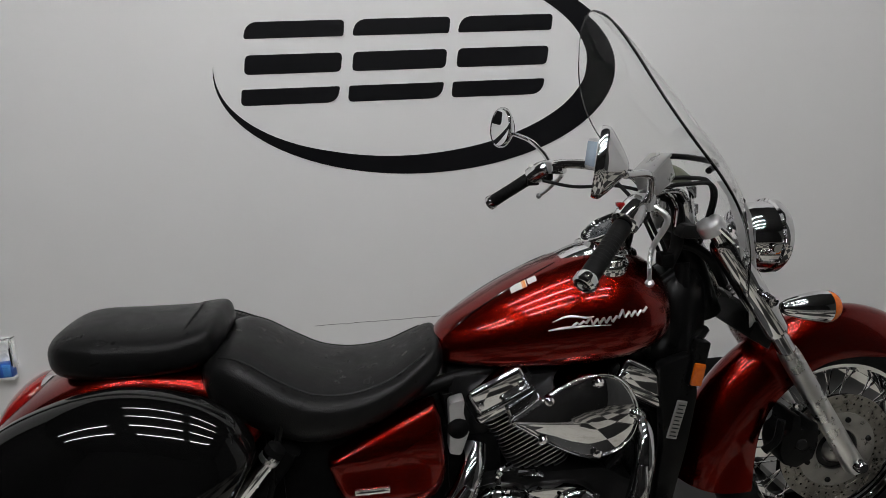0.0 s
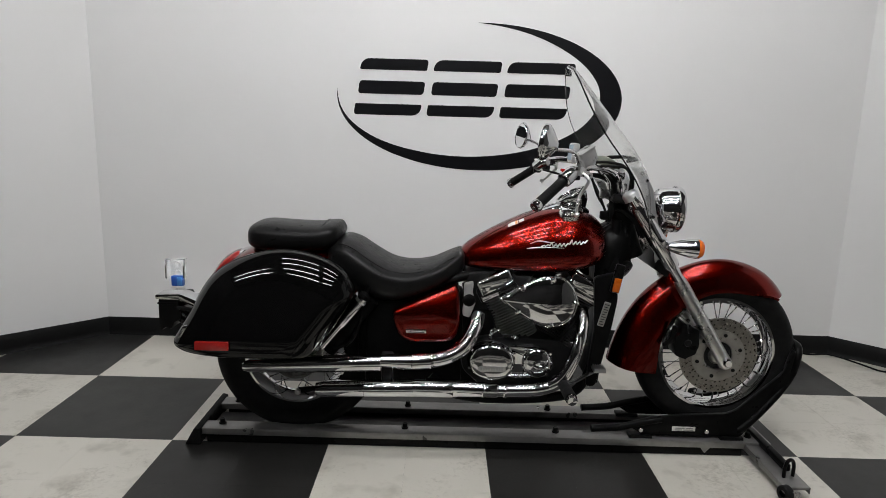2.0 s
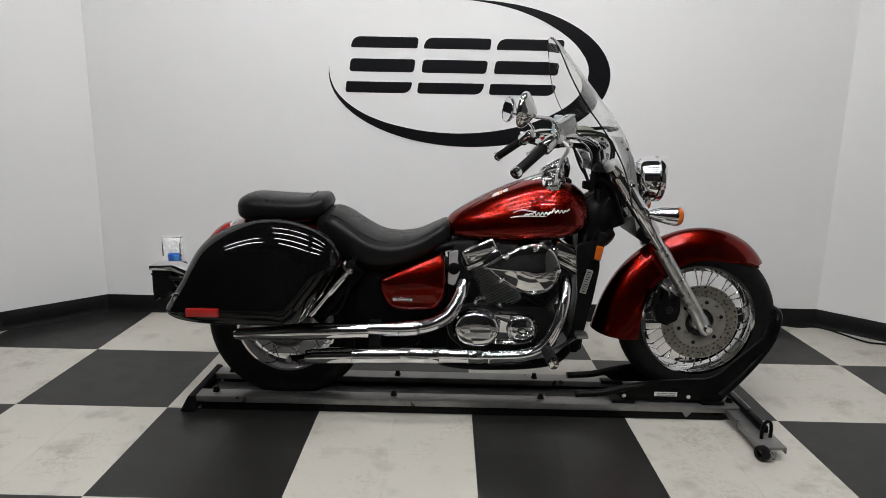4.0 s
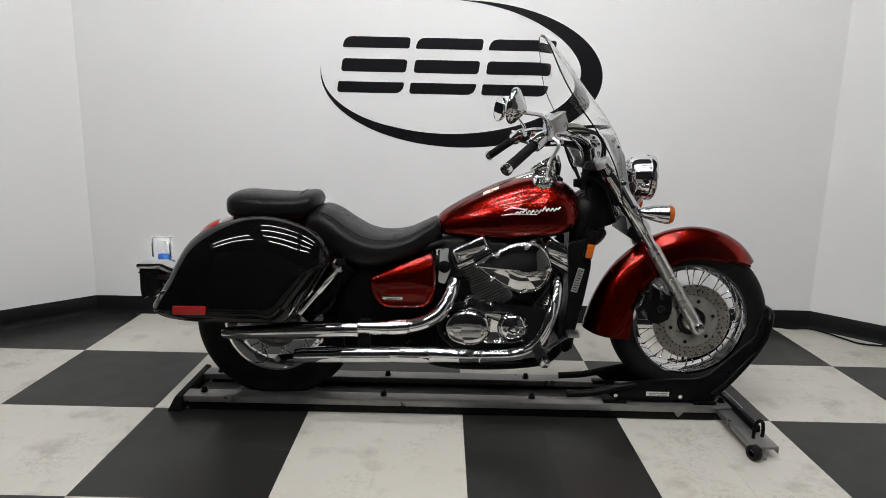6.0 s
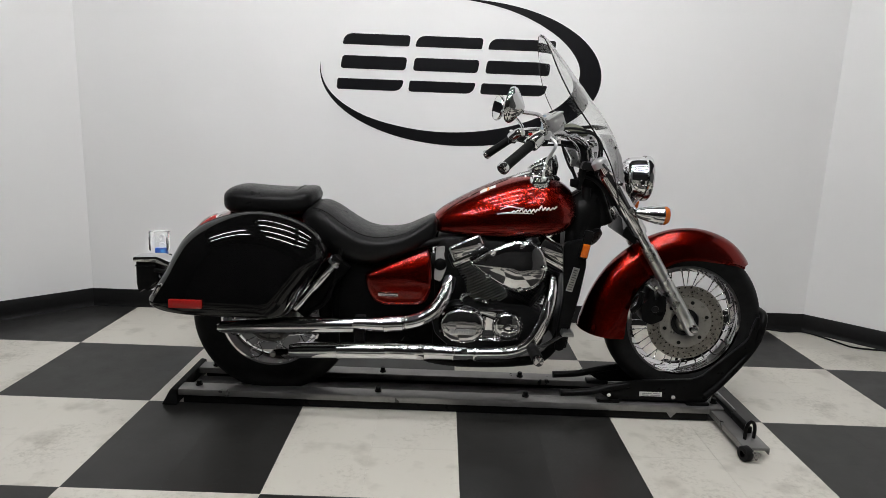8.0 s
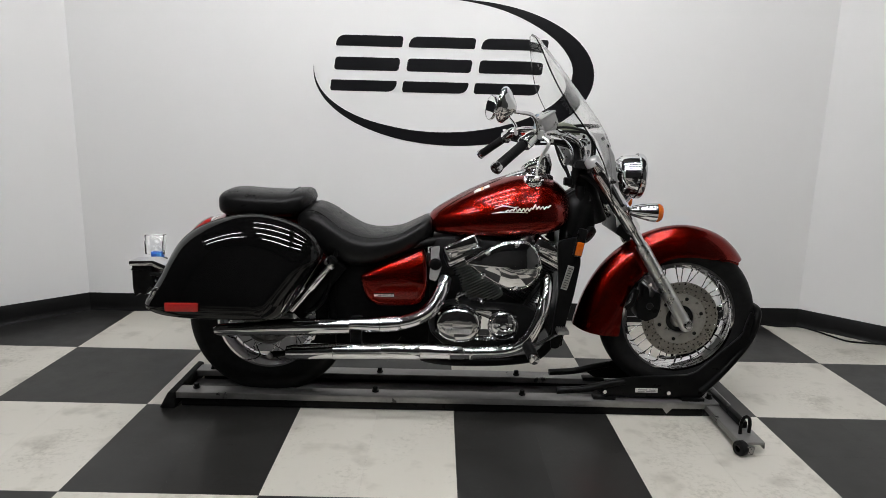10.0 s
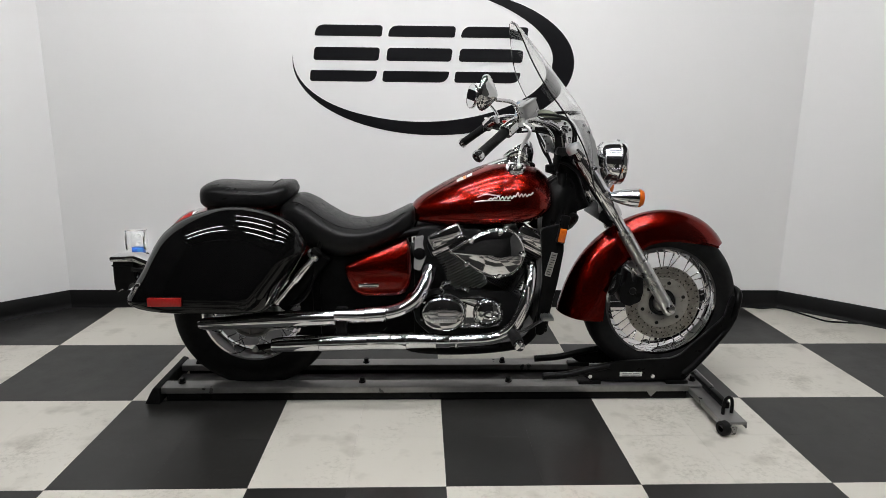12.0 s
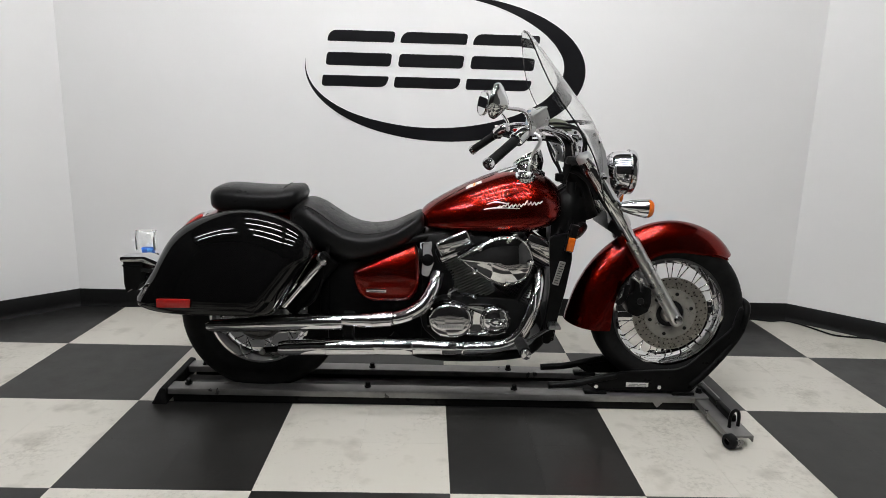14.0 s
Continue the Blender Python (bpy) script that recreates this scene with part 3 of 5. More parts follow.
for i in range(6):
    piece("bolt", dark_bolt, Matrix.Translation(polar(FX, FZ, 0.084, 2 * math.pi * i / 6 + 0.3, DY - 0.004)), front_wheel)


def bolt(x, y, z, parent, s=1.0, dark=False):
    piece("bolt", dark_bolt if dark else bolt_mesh, Matrix.Translation((x, y, z)) @ Matrix.Scale(s, 4), parent)


# front brake caliper
bm = prism(rounded([(0.690, 0.440), (0.700, 0.405), (0.735, 0.392), (0.775, 0.412), (0.785, 0.450), (0.780, 0.505), (0.762, 0.512), (0.752, 0.490), (0.738, 0.492), (0.732, 0.530), (0.716, 0.532), (0.712, 0.490), (0.692, 0.476)], [0.006] * 13, 3), -0.122, -0.045, None, 0.008)
cal = part("brake_caliper", bm, "black_steel", bike, "black brake caliper")
part("caliper_boss", revolve([(-0.004, 0.0), (-0.004, 0.012), (0.0, 0.014), (0.02, 0.014)], (0.742, -0.123, 0.455), (0, 1, 0), 20), "engine", cal)
part("caliper_pin", tube([(0.69, -0.115, 0.52), (0.68, -0.118, 0.47), (0.655, -0.11, 0.44)], 0.010, 12, 8), "black_steel", cal)


# front fender
def fender(cx, cz, ctrl, hw, n=44, k=25, flare=0.0, crown=0.052, split=0.55, splay=0.0):
    """ctrl rows: outer angle, outer radius, inner angle, inner radius of the skirt."""
    sm = spline([(r[0] / 60, 0, 0, *r) for r in ctrl], n)
    bm = bmesh.new()
    rings = []
    for row in sm:
        ao, ro, ai, ri = row[3:]
        ring = []
        for j in range(k):
            u = -1 + 2 * j / (k - 1)
            s = abs(u)
            if s < split:
                q = s / split
                y = math.copysign(hw * (1 - flare) * math.sin(q * math.pi / 2), u)
                dr = crown * (1 - math.cos(q * math.pi / 2))
                f = min(dr / max(ro - ri, 0.001), 1.0)
            else:
                q = (s - split) / (1 - split)
                y = math.copysign(hw * (1 - flare + 1.2 * flare * q + 0.02 * math.sin(q * math.pi)), u)
                f0 = min(crown / max(ro - ri, 0.001), 1.0)
                f = f0 + (1 - f0) * q
            r = ro + (ri - ro) * f
            a = radians(ao + (ai - ao) * f)
            spot = polar(cx, cz, r, a, y)
            spot.y *= 1 + splay * (cz + 0.03 - spot.z)
            ring.append(spot)
        rings.append(ring)
    loft(bm, rings, close=False, caps=False)
    bmesh.ops.recalc_face_normals(bm, faces=bm.faces[:])
    bmesh.ops.solidify(bm, geom=bm.faces[:], thickness=0.004)
    return bm


ff = part("front_fender", fender(FX, FZ, [(45, 0.341, 48, 0.306), (52, 0.350, 56, 0.290), (65, 0.362, 68, 0.262), (85, 0.368, 86, 0.250), (100, 0.368, 102, 0.247),
                                          (115, 0.366, 122, 0.240), (135, 0.368, 146, 0.242), (160, 0.380, 171, 0.239), (177, 0.398, 186, 0.244), (186.5, 0.416, 195, 0.255)], 0.086, flare=0.0, crown=0.085, split=0.66, splay=1.25), "red", bike, "candy red front fender", 60)
for x, z in ((0.795, 0.600), (0.752, 0.530)):
    bolt(x, -0.086 * (1 + 1.25 * (FZ + 0.03 - z)) - 0.001, z, ff)


# rear fender, tail lamp, plate bracket
part("rear_fender", fender(RX, RZ, [(48, 0.425, 48, 0.33), (70, 0.446, 70, 0.34), (95, 0.450, 95, 0.34), (120, 0.444, 120, 0.34), (145, 0.434, 145, 0.33), (165, 0.434, 166, 0.33)], 0.125, 36), "red", bike, "candy red rear fender", 60)
tl = part("tail_lamp", body([(-0.945, 0.690, 0.742, 0.050), (-0.975, 0.682, 0.742, 0.064), (-1.020, 0.650, 0.712, 0.066), (-1.060, 0.606, 0.660, 0.052), (-1.084, 0.590, 0.612, 0.02)], 18, 24, yc=0), "tail_red", bike, "red tail lamp")
part("lamp_bezel", body([(-0.915, 0.718, 0.752, 0.035), (-0.938, 0.702, 0.753, 0.050), (-0.955, 0.694, 0.746, 0.052)], 8, 20), "chrome", tl)
SHIFT = Matrix.Translation((0.026, 0, -0.016))


def moved(bm):
    bm.transform(SHIFT)
    return bm


br = part("plate_bracket", prism(rounded([(-1.268, 0.574), (-1.175, 0.578), (-1.120, 0.556), (-1.075, 0.520), (-1.085, 0.500), (-1.130, 0.532), (-1.180, 0.556), (-1.268, 0.556)], [0.006] * 8, 3), -0.075, 0.0, None, 0.004), "chrome", bike, "chrome plate bracket")
part("plate_back", prism(rounded([(-1.260, 0.5555), (-1.185, 0.5555), (-1.180, 0.476), (-1.205, 0.462), (-1.216, 0.436), (-1.236, 0.446), (-1.256, 0.428), (-1.262, 0.470)], [0.005] * 8, 2), -0.07, 0.09, None, 0.003), "black_steel", br, "black plate holder")
part("plate_lip", box((-1.264, -0.073, 0.536), (-1.182, 0.0, 0.542), 0.002), "matte_black", br)
part("plate_lamp", moved(prism(rounded([(-1.23, 0.572), (-1.175, 0.565), (-1.185, 0.590)], [0.006] * 3, 2), -0.02, 0.02, None, 0.002)), "black_steel", br)
part("lower_shell", body([(-1.20, 0.46, 0.525, 0.06), (-1.16, 0.44, 0.51, 0.07), (-1.10, 0.43, 0.49, 0.07)], 8, 20), "black_gloss", br)
for s in (-1, 1):
    part("stay", tube([(-1.18, s * 0.09, 0.53), (-1.05, s * 0.10, 0.52), (-0.95, s * 0.10, 0.55)], 0.008, 12, 8), "black_steel", br)

# tank
TANK = [(-0.122, 0.735, 0.752, 0.015), (-0.108, 0.715, 0.784, 0.055), (-0.06, 0.705, 0.821, 0.085), (0.03, 0.702, 0.872, 0.120), (0.13, 0.700, 0.917, 0.143), (0.22, 0.704, 0.944, 0.154),
        (0.30, 0.712, 0.945, 0.152), (0.37, 0.730, 0.918, 0.132), (0.412, 0.760, 0.882, 0.097), (0.432, 0.800, 0.845, 0.03)]
tank = part("fuel_tank", body(TANK, 56, 48, 2.0, 3.4, 0.28), "red", bike, "candy red teardrop fuel tank", 70)


def tank_skin(x, up):
    """A place on the near side of the tank: up from 0 (waist) to 90 (ridge) degrees."""
    sm = spline([(r[0], 0, 0, *r[1:]) for r in TANK], 200)
    row = sm[int(np.argmin(abs(sm[:, 0] - x)))]
    zb, zt, hw = row[3:]
    zm = zb + (zt - zb) * 0.28
    c, s = math.cos(radians(up)), math.sin(radians(up))
    e = 2.0 if s > 0 else 3.4
    h = (zt - zm) if s > 0 else (zm - zb)
    return Vector((x, -hw * abs(c) ** (2 / e), zm + h * math.copysign(abs(s) ** (2 / e), s)))


def on_tank(x, z):
    best = min((tank_skin(x, a) for a in np.linspace(-80, 88, 85)), key=lambda p: abs(p.z - z))
    return best


# model script: chrome bars in the place of the writing
bm = bmesh.new()
rnd = random.Random(3)
line = []
for q in range(24):
    xa = 0.168 + q * 0.0071
    zc = 0.811 + (xa - 0.135) * 0.10
    h = rnd.uniform(0.004, 0.007) + (0.009 if q in (5, 15) else 0.0)
    line.append(on_tank(xa + (0.004 if q % 2 else 0.0), zc + (h if q % 2 else -0.004)) + Vector((0, -0.0012, 0)))
for q, (a, b) in enumerate(zip(line, line[1:])):
    tube([a, b], 0.0027 if q % 2 == 0 else 0.0017, k=6, bm=bm)
swash = [on_tank(xx, zz) + Vector((0, -0.001, 0)) for xx, zz in ((0.118, 0.803), (0.15, 0.806), (0.20, 0.808), (0.25, 0.812))]
tube(swash, [0.0012, 0.003, 0.002, 0.001], 14, 6, bm)
swash = [on_tank(xx, zz) + Vector((0, -0.001, 0)) for xx, zz in ((0.128, 0.818), (0.16, 0.829), (0.20, 0.830), (0.215, 0.829))]
tube(swash, [0.001, 0.0026, 0.0022, 0.001], 12, 6, bm)
part("tank_badge", bm, "silver", tank, "chrome badge bars")

# pinstripe grooves on the tank's shoulder
for s in (-1, 1):
    pts = [tank_skin(xx, aa) for xx, aa in ((-0.09, 40), (-0.05, 55), (0.03, 66), (0.12, 73), (0.16, 76))]
    part("pinstripe", tube([Vector((p.x, s * -p.y * -1, p.z)) + Vector((0, 0, 0.0004)) for p in pts], 0.0013, 24, 6), "black_gloss", tank)

# console, caps, speedometer
con = part("console", body([(0.135, 0.895, 0.906, 0.022), (0.16, 0.895, 0.925, 0.040), (0.22, 0.905, 0.950, 0.048), (0.28, 0.915, 0.962, 0.048), (0.33, 0.915, 0.955, 0.042), (0.36, 0.91, 0.935, 0.02)], 22, 28, 2.6, 2.6), "chrome", bike, "chrome tank console")
pod_c, pod_n = Vector((0.295, 0.0, 0.978)), Vector((-0.50, 0, 0.866))
pod = part("speedometer", revolve([(-0.06, 0.03), (-0.03, 0.052), (0.0, 0.060), (0.012, 0.061), (0.017, 0.058), (0.017, 0.052), (0.013, 0.050)], pod_c, pod_n, 40), "chrome", con, "round chrome speedometer")
part("dial", revolve([(0.0, 0.0), (0.0, 0.051)], pod_c + pod_n * 0.010, pod_n, 40), "lens_dark", con)
bm = bmesh.new()
u = pod_n.orthogonal().normalized()
v = pod_n.cross(u)
for i in range(19):
    a = radians(-130 + 260 * i / 18)
    d = u * math.cos(a) + v * math.sin(a)
    tube([pod_c + pod_n * 0.0105 + d * 0.038, pod_c + pod_n * 0.0105 + d * 0.046], 0.0009, k=5, bm=bm)
part("dial_marks", bm, "paper", con)
for s in (-1, 1):
    base = Vector((0.276, s * 0.074, 0.924))
    n = Vector((0, s * 0.35, 1)).normalized()
    cap = part("filler_cap", revolve([(-0.01, 0.039), (0.004, 0.039), (0.008, 0.037), (0.010, 0.031), (0.019, 0.030), (0.022, 0.026), (0.023, 0.0)], base, n, 32), "chrome", tank)


def sticker(x0, x1, a0, a1, lift, mat, label=""):
    bm = bmesh.new()
    g = [[bm.verts.new(tank_skin(x0 + (x1 - x0) * i / 6, a0 + (a1 - a0) * j / 4) * 1.0 + Vector((0, -lift * 0.4, lift))) for j in range(5)] for i in range(7)]
    for i in range(6):
        for j in range(4):
            bm.faces.new((g[i][j], g[i + 1][j], g[i + 1][j + 1], g[i][j + 1]))
    return part("sticker", bm, mat, tank, label)


sticker(0.055, 0.090, 60, 69, 0.0009, "paper", "white warning sticker")
sticker(0.080, 0.088, 60, 69, 0.0014, "orange", "orange sticker band")
sticker(0.093, 0.112, 62, 69, 0.0009, "paper", "white warning sticker")

# seats
SEAT = [(-0.098, 0.715, 0.750, 0.05), (-0.115, 0.675, 0.772, 0.090), (-0.16, 0.640, 0.752, 0.118), (-0.22, 0.608, 0.722, 0.142), (-0.30, 0.580, 0.707, 0.165), (-0.38, 0.570, 0.718, 0.178), (-0.45, 0.580, 0.757, 0.180),
        (-0.51, 0.605, 0.798, 0.170), (-0.555, 0.630, 0.811, 0.155), (-0.595, 0.655, 0.795, 0.13), (-0.620, 0.69, 0.765, 0.07)]
seat = part("rider_seat", body(SEAT, 60, 56, 3.0, 2.4, 0.62), "leather", bike, "black leather rider seat", 70)
pil = part("passenger_seat", body([(-0.917, 0.795, 0.818, 0.04), (-0.905, 0.768, 0.845, 0.090), (-0.86, 0.754, 0.862, 0.122), (-0.76, 0.752, 0.858, 0.135), (-0.66, 0.755, 0.856, 0.135), (-0.615, 0.762, 0.863, 0.128), (-0.58, 0.785, 0.862, 0.11), (-0.560, 0.82, 0.842, 0.05)], 44, 40, 2.8, 3.0, 0.55), "leather", bike, "black leather passenger seat", 70)
for s in (-1, 1):
    edge = []
    for x, _, _, zb, zt, hw in spline([(r[0], 0, 0, *r[1:]) for r in SEAT], 60):
        if -0.575 < x < -0.135:
            zm = zb + (zt - zb) * 0.62
            edge.append((x, s * hw * 0.80, zm + (zt - zm) * 0.795))
    part("seat_welt", tube(edge[::4], 0.0022, 44, 6), "leather", seat)
part("seam", tube([(-0.642, -0.125, 0.812), (-0.635, -0.10, 0.846), (-0.628, -0.05, 0.861), (-0.626, 0, 0.8625), (-0.628, 0.05, 0.861), (-0.635, 0.10, 0.846), (-0.642, 0.125, 0.812)], 0.003, 24, 6), "leather", pil)
part("seat_bracket", prism(rounded([(-0.90, 0.765), (-0.88, 0.770), (-0.86, 0.745), (-0.90, 0.735)], [0.004] * 4, 2), -0.03, 0.03, None, 0.002), "chrome", pil)

# saddlebags
BAG = [(-1.106, 0.480), (-1.088, 0.515), (-1.052, 0.575), (-1.018, 0.642), (-0.978, 0.702), (-0.91, 0.752), (-0.80, 0.788), (-0.70, 0.793), (-0.60, 0.770), (-0.53, 0.731), (-0.499, 0.687), (-0.49, 0.650),
       (-0.522, 0.592), (-0.575, 0.510), (-0.612, 0.450), (-0.66, 0.438), (-0.80, 0.436), (-0.95, 0.437), (-1.05, 0.446), (-1.095, 0.460)]
bag_loop = closed_curve(BAG, 80)
bag_mid = np.array([-0.79, 0.60])


def bag_y(y, z):
    """The bag's flank leans in towards its top."""
    d = z - 0.52
    return y - 0.5 * (d + math.sqrt(d * d + 0.005)) * 0.30 * max(0.0, (y - 0.17) / 0.22)


def saddlebag(s):
    rows = [(0.165, 0.74), (0.185, 0.86), (0.21, 0.94), (0.24, 0.988), (0.268, 1.006)]
    rows += [(0.292 + 0.104 * math.sin(radians(a)), 1.006 - 0.50 * (1 - math.cos(radians(a)))) for a in (8, 16, 24, 32, 40, 48, 56, 64, 72, 80, 87)]
    bm = bmesh.new()
    rings = []
    for y, k in rows:
        ring = []
        for p in bag_loop:
            u = min(max((p[1] - 0.43) / 0.20, 0.0), 1.0)
            kz = 1 - (1 - k) * (0.25 + 0.75 * u * u * (3 - 2 * u))
            z = bag_mid[1] + (p[1] - bag_mid[1]) * kz
            ring.append((bag_mid[0] + (p[0] - bag_mid[0]) * (1 - (1 - k) * 0.85), s * bag_y(y, z), z))
        rings.append(ring)
    rim = rings[-1]
    for f in (0.82, 0.62, 0.42, 0.22, 0.06):
        ring = []
        for x, _, z in rim:
            z = bag_mid[1] - 0.03 + (z - bag_mid[1] + 0.03) * f
            ring.append((bag_mid[0] + (x - bag_mid[0]) * f, s * bag_y(0.3965 + 0.001 * (1 - f), z), z))
        rings.append(ring)
    loft(bm, rings)
    b = part("saddlebag", bm, "black_gloss", bike, "glossy black hard saddlebag", 60)
    lid = []
    for p in bag_loop:
        if p[1] > 0.60:
            z = bag_mid[1] + (p[1] - bag_mid[1]) * 1.001
            lid.append((bag_mid[0] + (p[0] - bag_mid[0]) * 1.001, s * bag_y(0.30, z), z))
    lid = lid[lid.index(min(lid, key=lambda q: q[0])):] + []
    part("lid_seam", tube(sorted(lid, key=lambda q: q[0])[::2], 0.0022, 40, 6), "black_steel", b)
    part("side_reflector", box((-1.000, s * 0.394 - 0.007, 0.478), (-0.888, s * 0.394 + 0.007, 0.508), 0.003), "reflector", b, "red side reflector")
    part("trim_strip", tube([(-0.618, s * 0.352, 0.470), (-0.590, s * 0.360, 0.515), (-0.565, s * 0.352, 0.555)], [0.002, 0.004, 0.002], 14, 8), "chrome", b)
    latch = part("latch", prism(rounded([(-1.075, 0.500), (-1.055, 0.545), (-1.035, 0.550), (-1.045, 0.510)], [0.006] * 4, 2), s * 0.335, s * 0.355, None, 0.003), "chrome", b)
    return b


saddlebag(-1)
saddlebag(1)
shock = part("rear_shock", tube([(-0.464, -0.205, 0.620), (-0.468, -0.205, 0.615), (-0.545, -0.208, 0.520), (-0.550, -0.208, 0.514)], [0.017, 0.0195, 0.0195, 0.016], 0, 22), "chrome", bike, "chrome covered rear shock absorber")
part("shock_rod", tube([(-0.548, -0.208, 0.516), (-0.615, -0.210, 0.434)], 0.0135, k=16), "chrome", shock)
part("shock_cap", tube([(-0.452, -0.204, 0.634), (-0.456, -0.204, 0.630), (-0.465, -0.205, 0.619)], [0.012, 0.020, 0.021], 0, 18), "matte_black", shock, "black rubber shock mount")
part("shock_collar", tube([(-0.470, -0.2055, 0.6125), (-0.477, -0.2058, 0.604)], 0.0208, k=20), "alu_pol", shock)
part("gearbox", box((-0.16, -0.11, 0.225), (0.02, 0.11, 0.56), 0.02), "matte_black", bike, "black gearbox housing")
part("inner_fender", box((-0.50, -0.11, 0.30), (-0.33, 0.11, 0.66), 0.02), "matte_black", bike, "black inner fender box")
for s in (-1, 1):
    part("shock_absorber", tube([(-0.44, s * 0.15, 0.60), (-0.60, s * 0.15, 0.40)], 0.028, k=16), "matte_black", bike)
    part("swingarm", tube([(-0.25, s * 0.12, 0.36), (-0.5, s * 0.13, 0.35), (RX, s * 0.13, RZ)], 0.026, 12, 12), "black_steel", bike)
    part("bag_rail", tube([(-0.45, s * 0.17, 0.66), (-0.52, s * 0.17, 0.44), (-0.70, s * 0.165, 0.42), (-0.95, s * 0.165, 0.46)], 0.008, 20, 8), "black_steel", bike)
panel = part("brake_panel", revolve([(0.03, 0.098), (0.0, 0.098), (-0.005, 0.094), (-0.004, 0.086), (0.001, 0.082), (0.001, 0.058), (-0.010, 0.050), (-0.016, 0.030), (-0.028, 0.026), (-0.030, 0.0)], (RX, -0.066, RZ), (0, 1, 0), 48), "drum", bike, "dull grey cast brake panel", 40)
for q in range(10):
    a = 2 * math.pi * q / 10 + 0.2
    part("panel_rib", tube([polar(RX, RZ, 0.052, a, -0.068), polar(RX, RZ, 0.086, a, -0.067)], [0.005, 0.0035], k=6), "drum", panel)
part("brake_arm", tube([(-0.727, -0.092, 0.212), (-0.670, -0.098, 0.224), (-0.60, -0.10, 0.236), (-0.48, -0.11, 0.258)], [0.013, 0.010, 0.009, 0.008], 0, 10), "matte_black", bike)
part("arm_nut", revolve([(-0.014, 0.0), (-0.014, 0.010), (-0.008, 0.013), (0.012, 0.013)], (-0.727, -0.100, 0.212), (0, 1, 0), 6), "alu", bike)
part("rear_axle", tube([(RX, -0.15, RZ), (RX, 0.15, RZ)], 0.011, k=12), "chrome", bike)

# side covers
for s in (-1, 1):
    loop = rounded([(-0.368, 0.560), (-0.245, 0.617), (-0.134, 0.660), (-0.121, 0.640), (-0.111, 0.505), (-0.140, 0.447), (-0.300, 0.443), (-0.342, 0.466), (-0.360, 0.515)], [0.012, 0.08, 0.012, 0.02, 0.03, 0.03, 0.03, 0.02, 0.02], 5)
    mid = Vector((-0.23, 0.56))
    rings = []
    for y, k in ((0.10, 1.0), (0.150, 1.0), (0.162, 0.99), (0.169, 0.972), (0.174, 0.945), (0.1775, 0.90), (0.1790, 0.84), (0.1800, 0.76), (0.1806, 0.66), (0.1810, 0.54), (0.1813, 0.42), (0.1815, 0.28), (0.1816, 0.12)):
        ring = []
        for p in loop:
            x, z = mid[0] + (p[0] - mid[0]) * k, mid[1] + (p[1] - mid[1]) * k
            lift = z - (0.560 + (x + 0.355) * 0.115)
            fold = 0.5 * (lift + math.sqrt(lift * lift + 0.0006))
            ring.append((x, s * (y - fold * 0.46 * (y - 0.10) / 0.08), z))
        rings.append(ring)
    cov = part("side_cover", loft(bmesh.new(), rings), "red", bike, "candy red side cover", 60)
    part("cover_badge", box((-0.312, s * 0.181 - 0.003, 0.486), (-0.238, s * 0.181 + 0.003, 0.500), 0.002), "chrome", cov, "small chrome badge plate")

# engine
cases = prism(rounded([(-0.10, 0.33), (-0.12, 0.43), (-0.02, 0.465), (0.10, 0.465), (0.25, 0.46), (0.33, 0.41), (0.32, 0.30), (0.22, 0.245), (0.0, 0.24)], [0.02] * 9, 4), -0.135, 0.135, None, 0.012)
eng = part("crankcase", cases, "engine", bike, "black engine cases")
loop = closed_curve([(-0.062, 0.385), (-0.050, 0.425), (-0.015, 0.447), (0.03, 0.447), (0.068, 0.425), (0.080, 0.385), (0.070, 0.345), (0.040, 0.320), (-0.010, 0.318), (-0.048, 0.340)], 60)
rings = []
for y, k in ((-0.10, 1.36), (-0.165, 1.36), (-0.168, 1.31), (-0.176, 1.29), (-0.185, 1.25), (-0.190, 1.19), (-0.1925, 1.07), (-0.194, 0.80), (-0.1945, 0.3)):
    rings.append([(0.006 + (p[0] - 0.010) * k * 0.92, y + (0.10 * (p[1] - 0.383) * k * 0.77 if y < -0.17 else 0.0), 0.381 + (p[1] - 0.383) * k * 0.77) for p in loop])
clutch = part("clutch_cover", loft(bmesh.new(), rings), "chrome", eng, "polished chrome clutch cover", 50)
plate = part("cover_plate", prism(rounded([(-0.040, 0.350), (0.052, 0.350), (0.058, 0.361), (0.052, 0.372), (-0.040, 0.372), (-0.046, 0.361)], [0.003] * 6, 2), -0.1975, -0.193, None, 0.0012), "alu_pol", eng, "embossed plate with worn lettering")
bm = bmesh.new()
for i in range(9):
    add_box(bm, (-0.036 + i * 0.0095, -0.1984, 0.356), (-0.030 + i * 0.0095, -0.1972, 0.366), 0.0006)
part("plate_bars", bm, "silver", plate)
part("upper_cover", prism(rounded([(0.05, 0.422), (0.07, 0.440), (0.165, 0.440), (0.215, 0.420), (0.237, 0.385), (0.23, 0.345), (0.18, 0.316), (0.07, 0.318)], [0.015] * 8, 4), -0.165, -0.10, None, 0.008), "chrome", eng)
wp = Vector((0.175, -0.165, 0.379))
part("pump_cover", revolve([(0.03, 0.058), (0.0, 0.058), (-0.012, 0.055), (-0.016, 0.048), (-0.010, 0.044), (-0.012, 0.040), (-0.018, 0.031), (-0.0195, 0.0)], wp, (0, 1, 0), 36), "chrome", eng, "round chrome pump cover", 50)
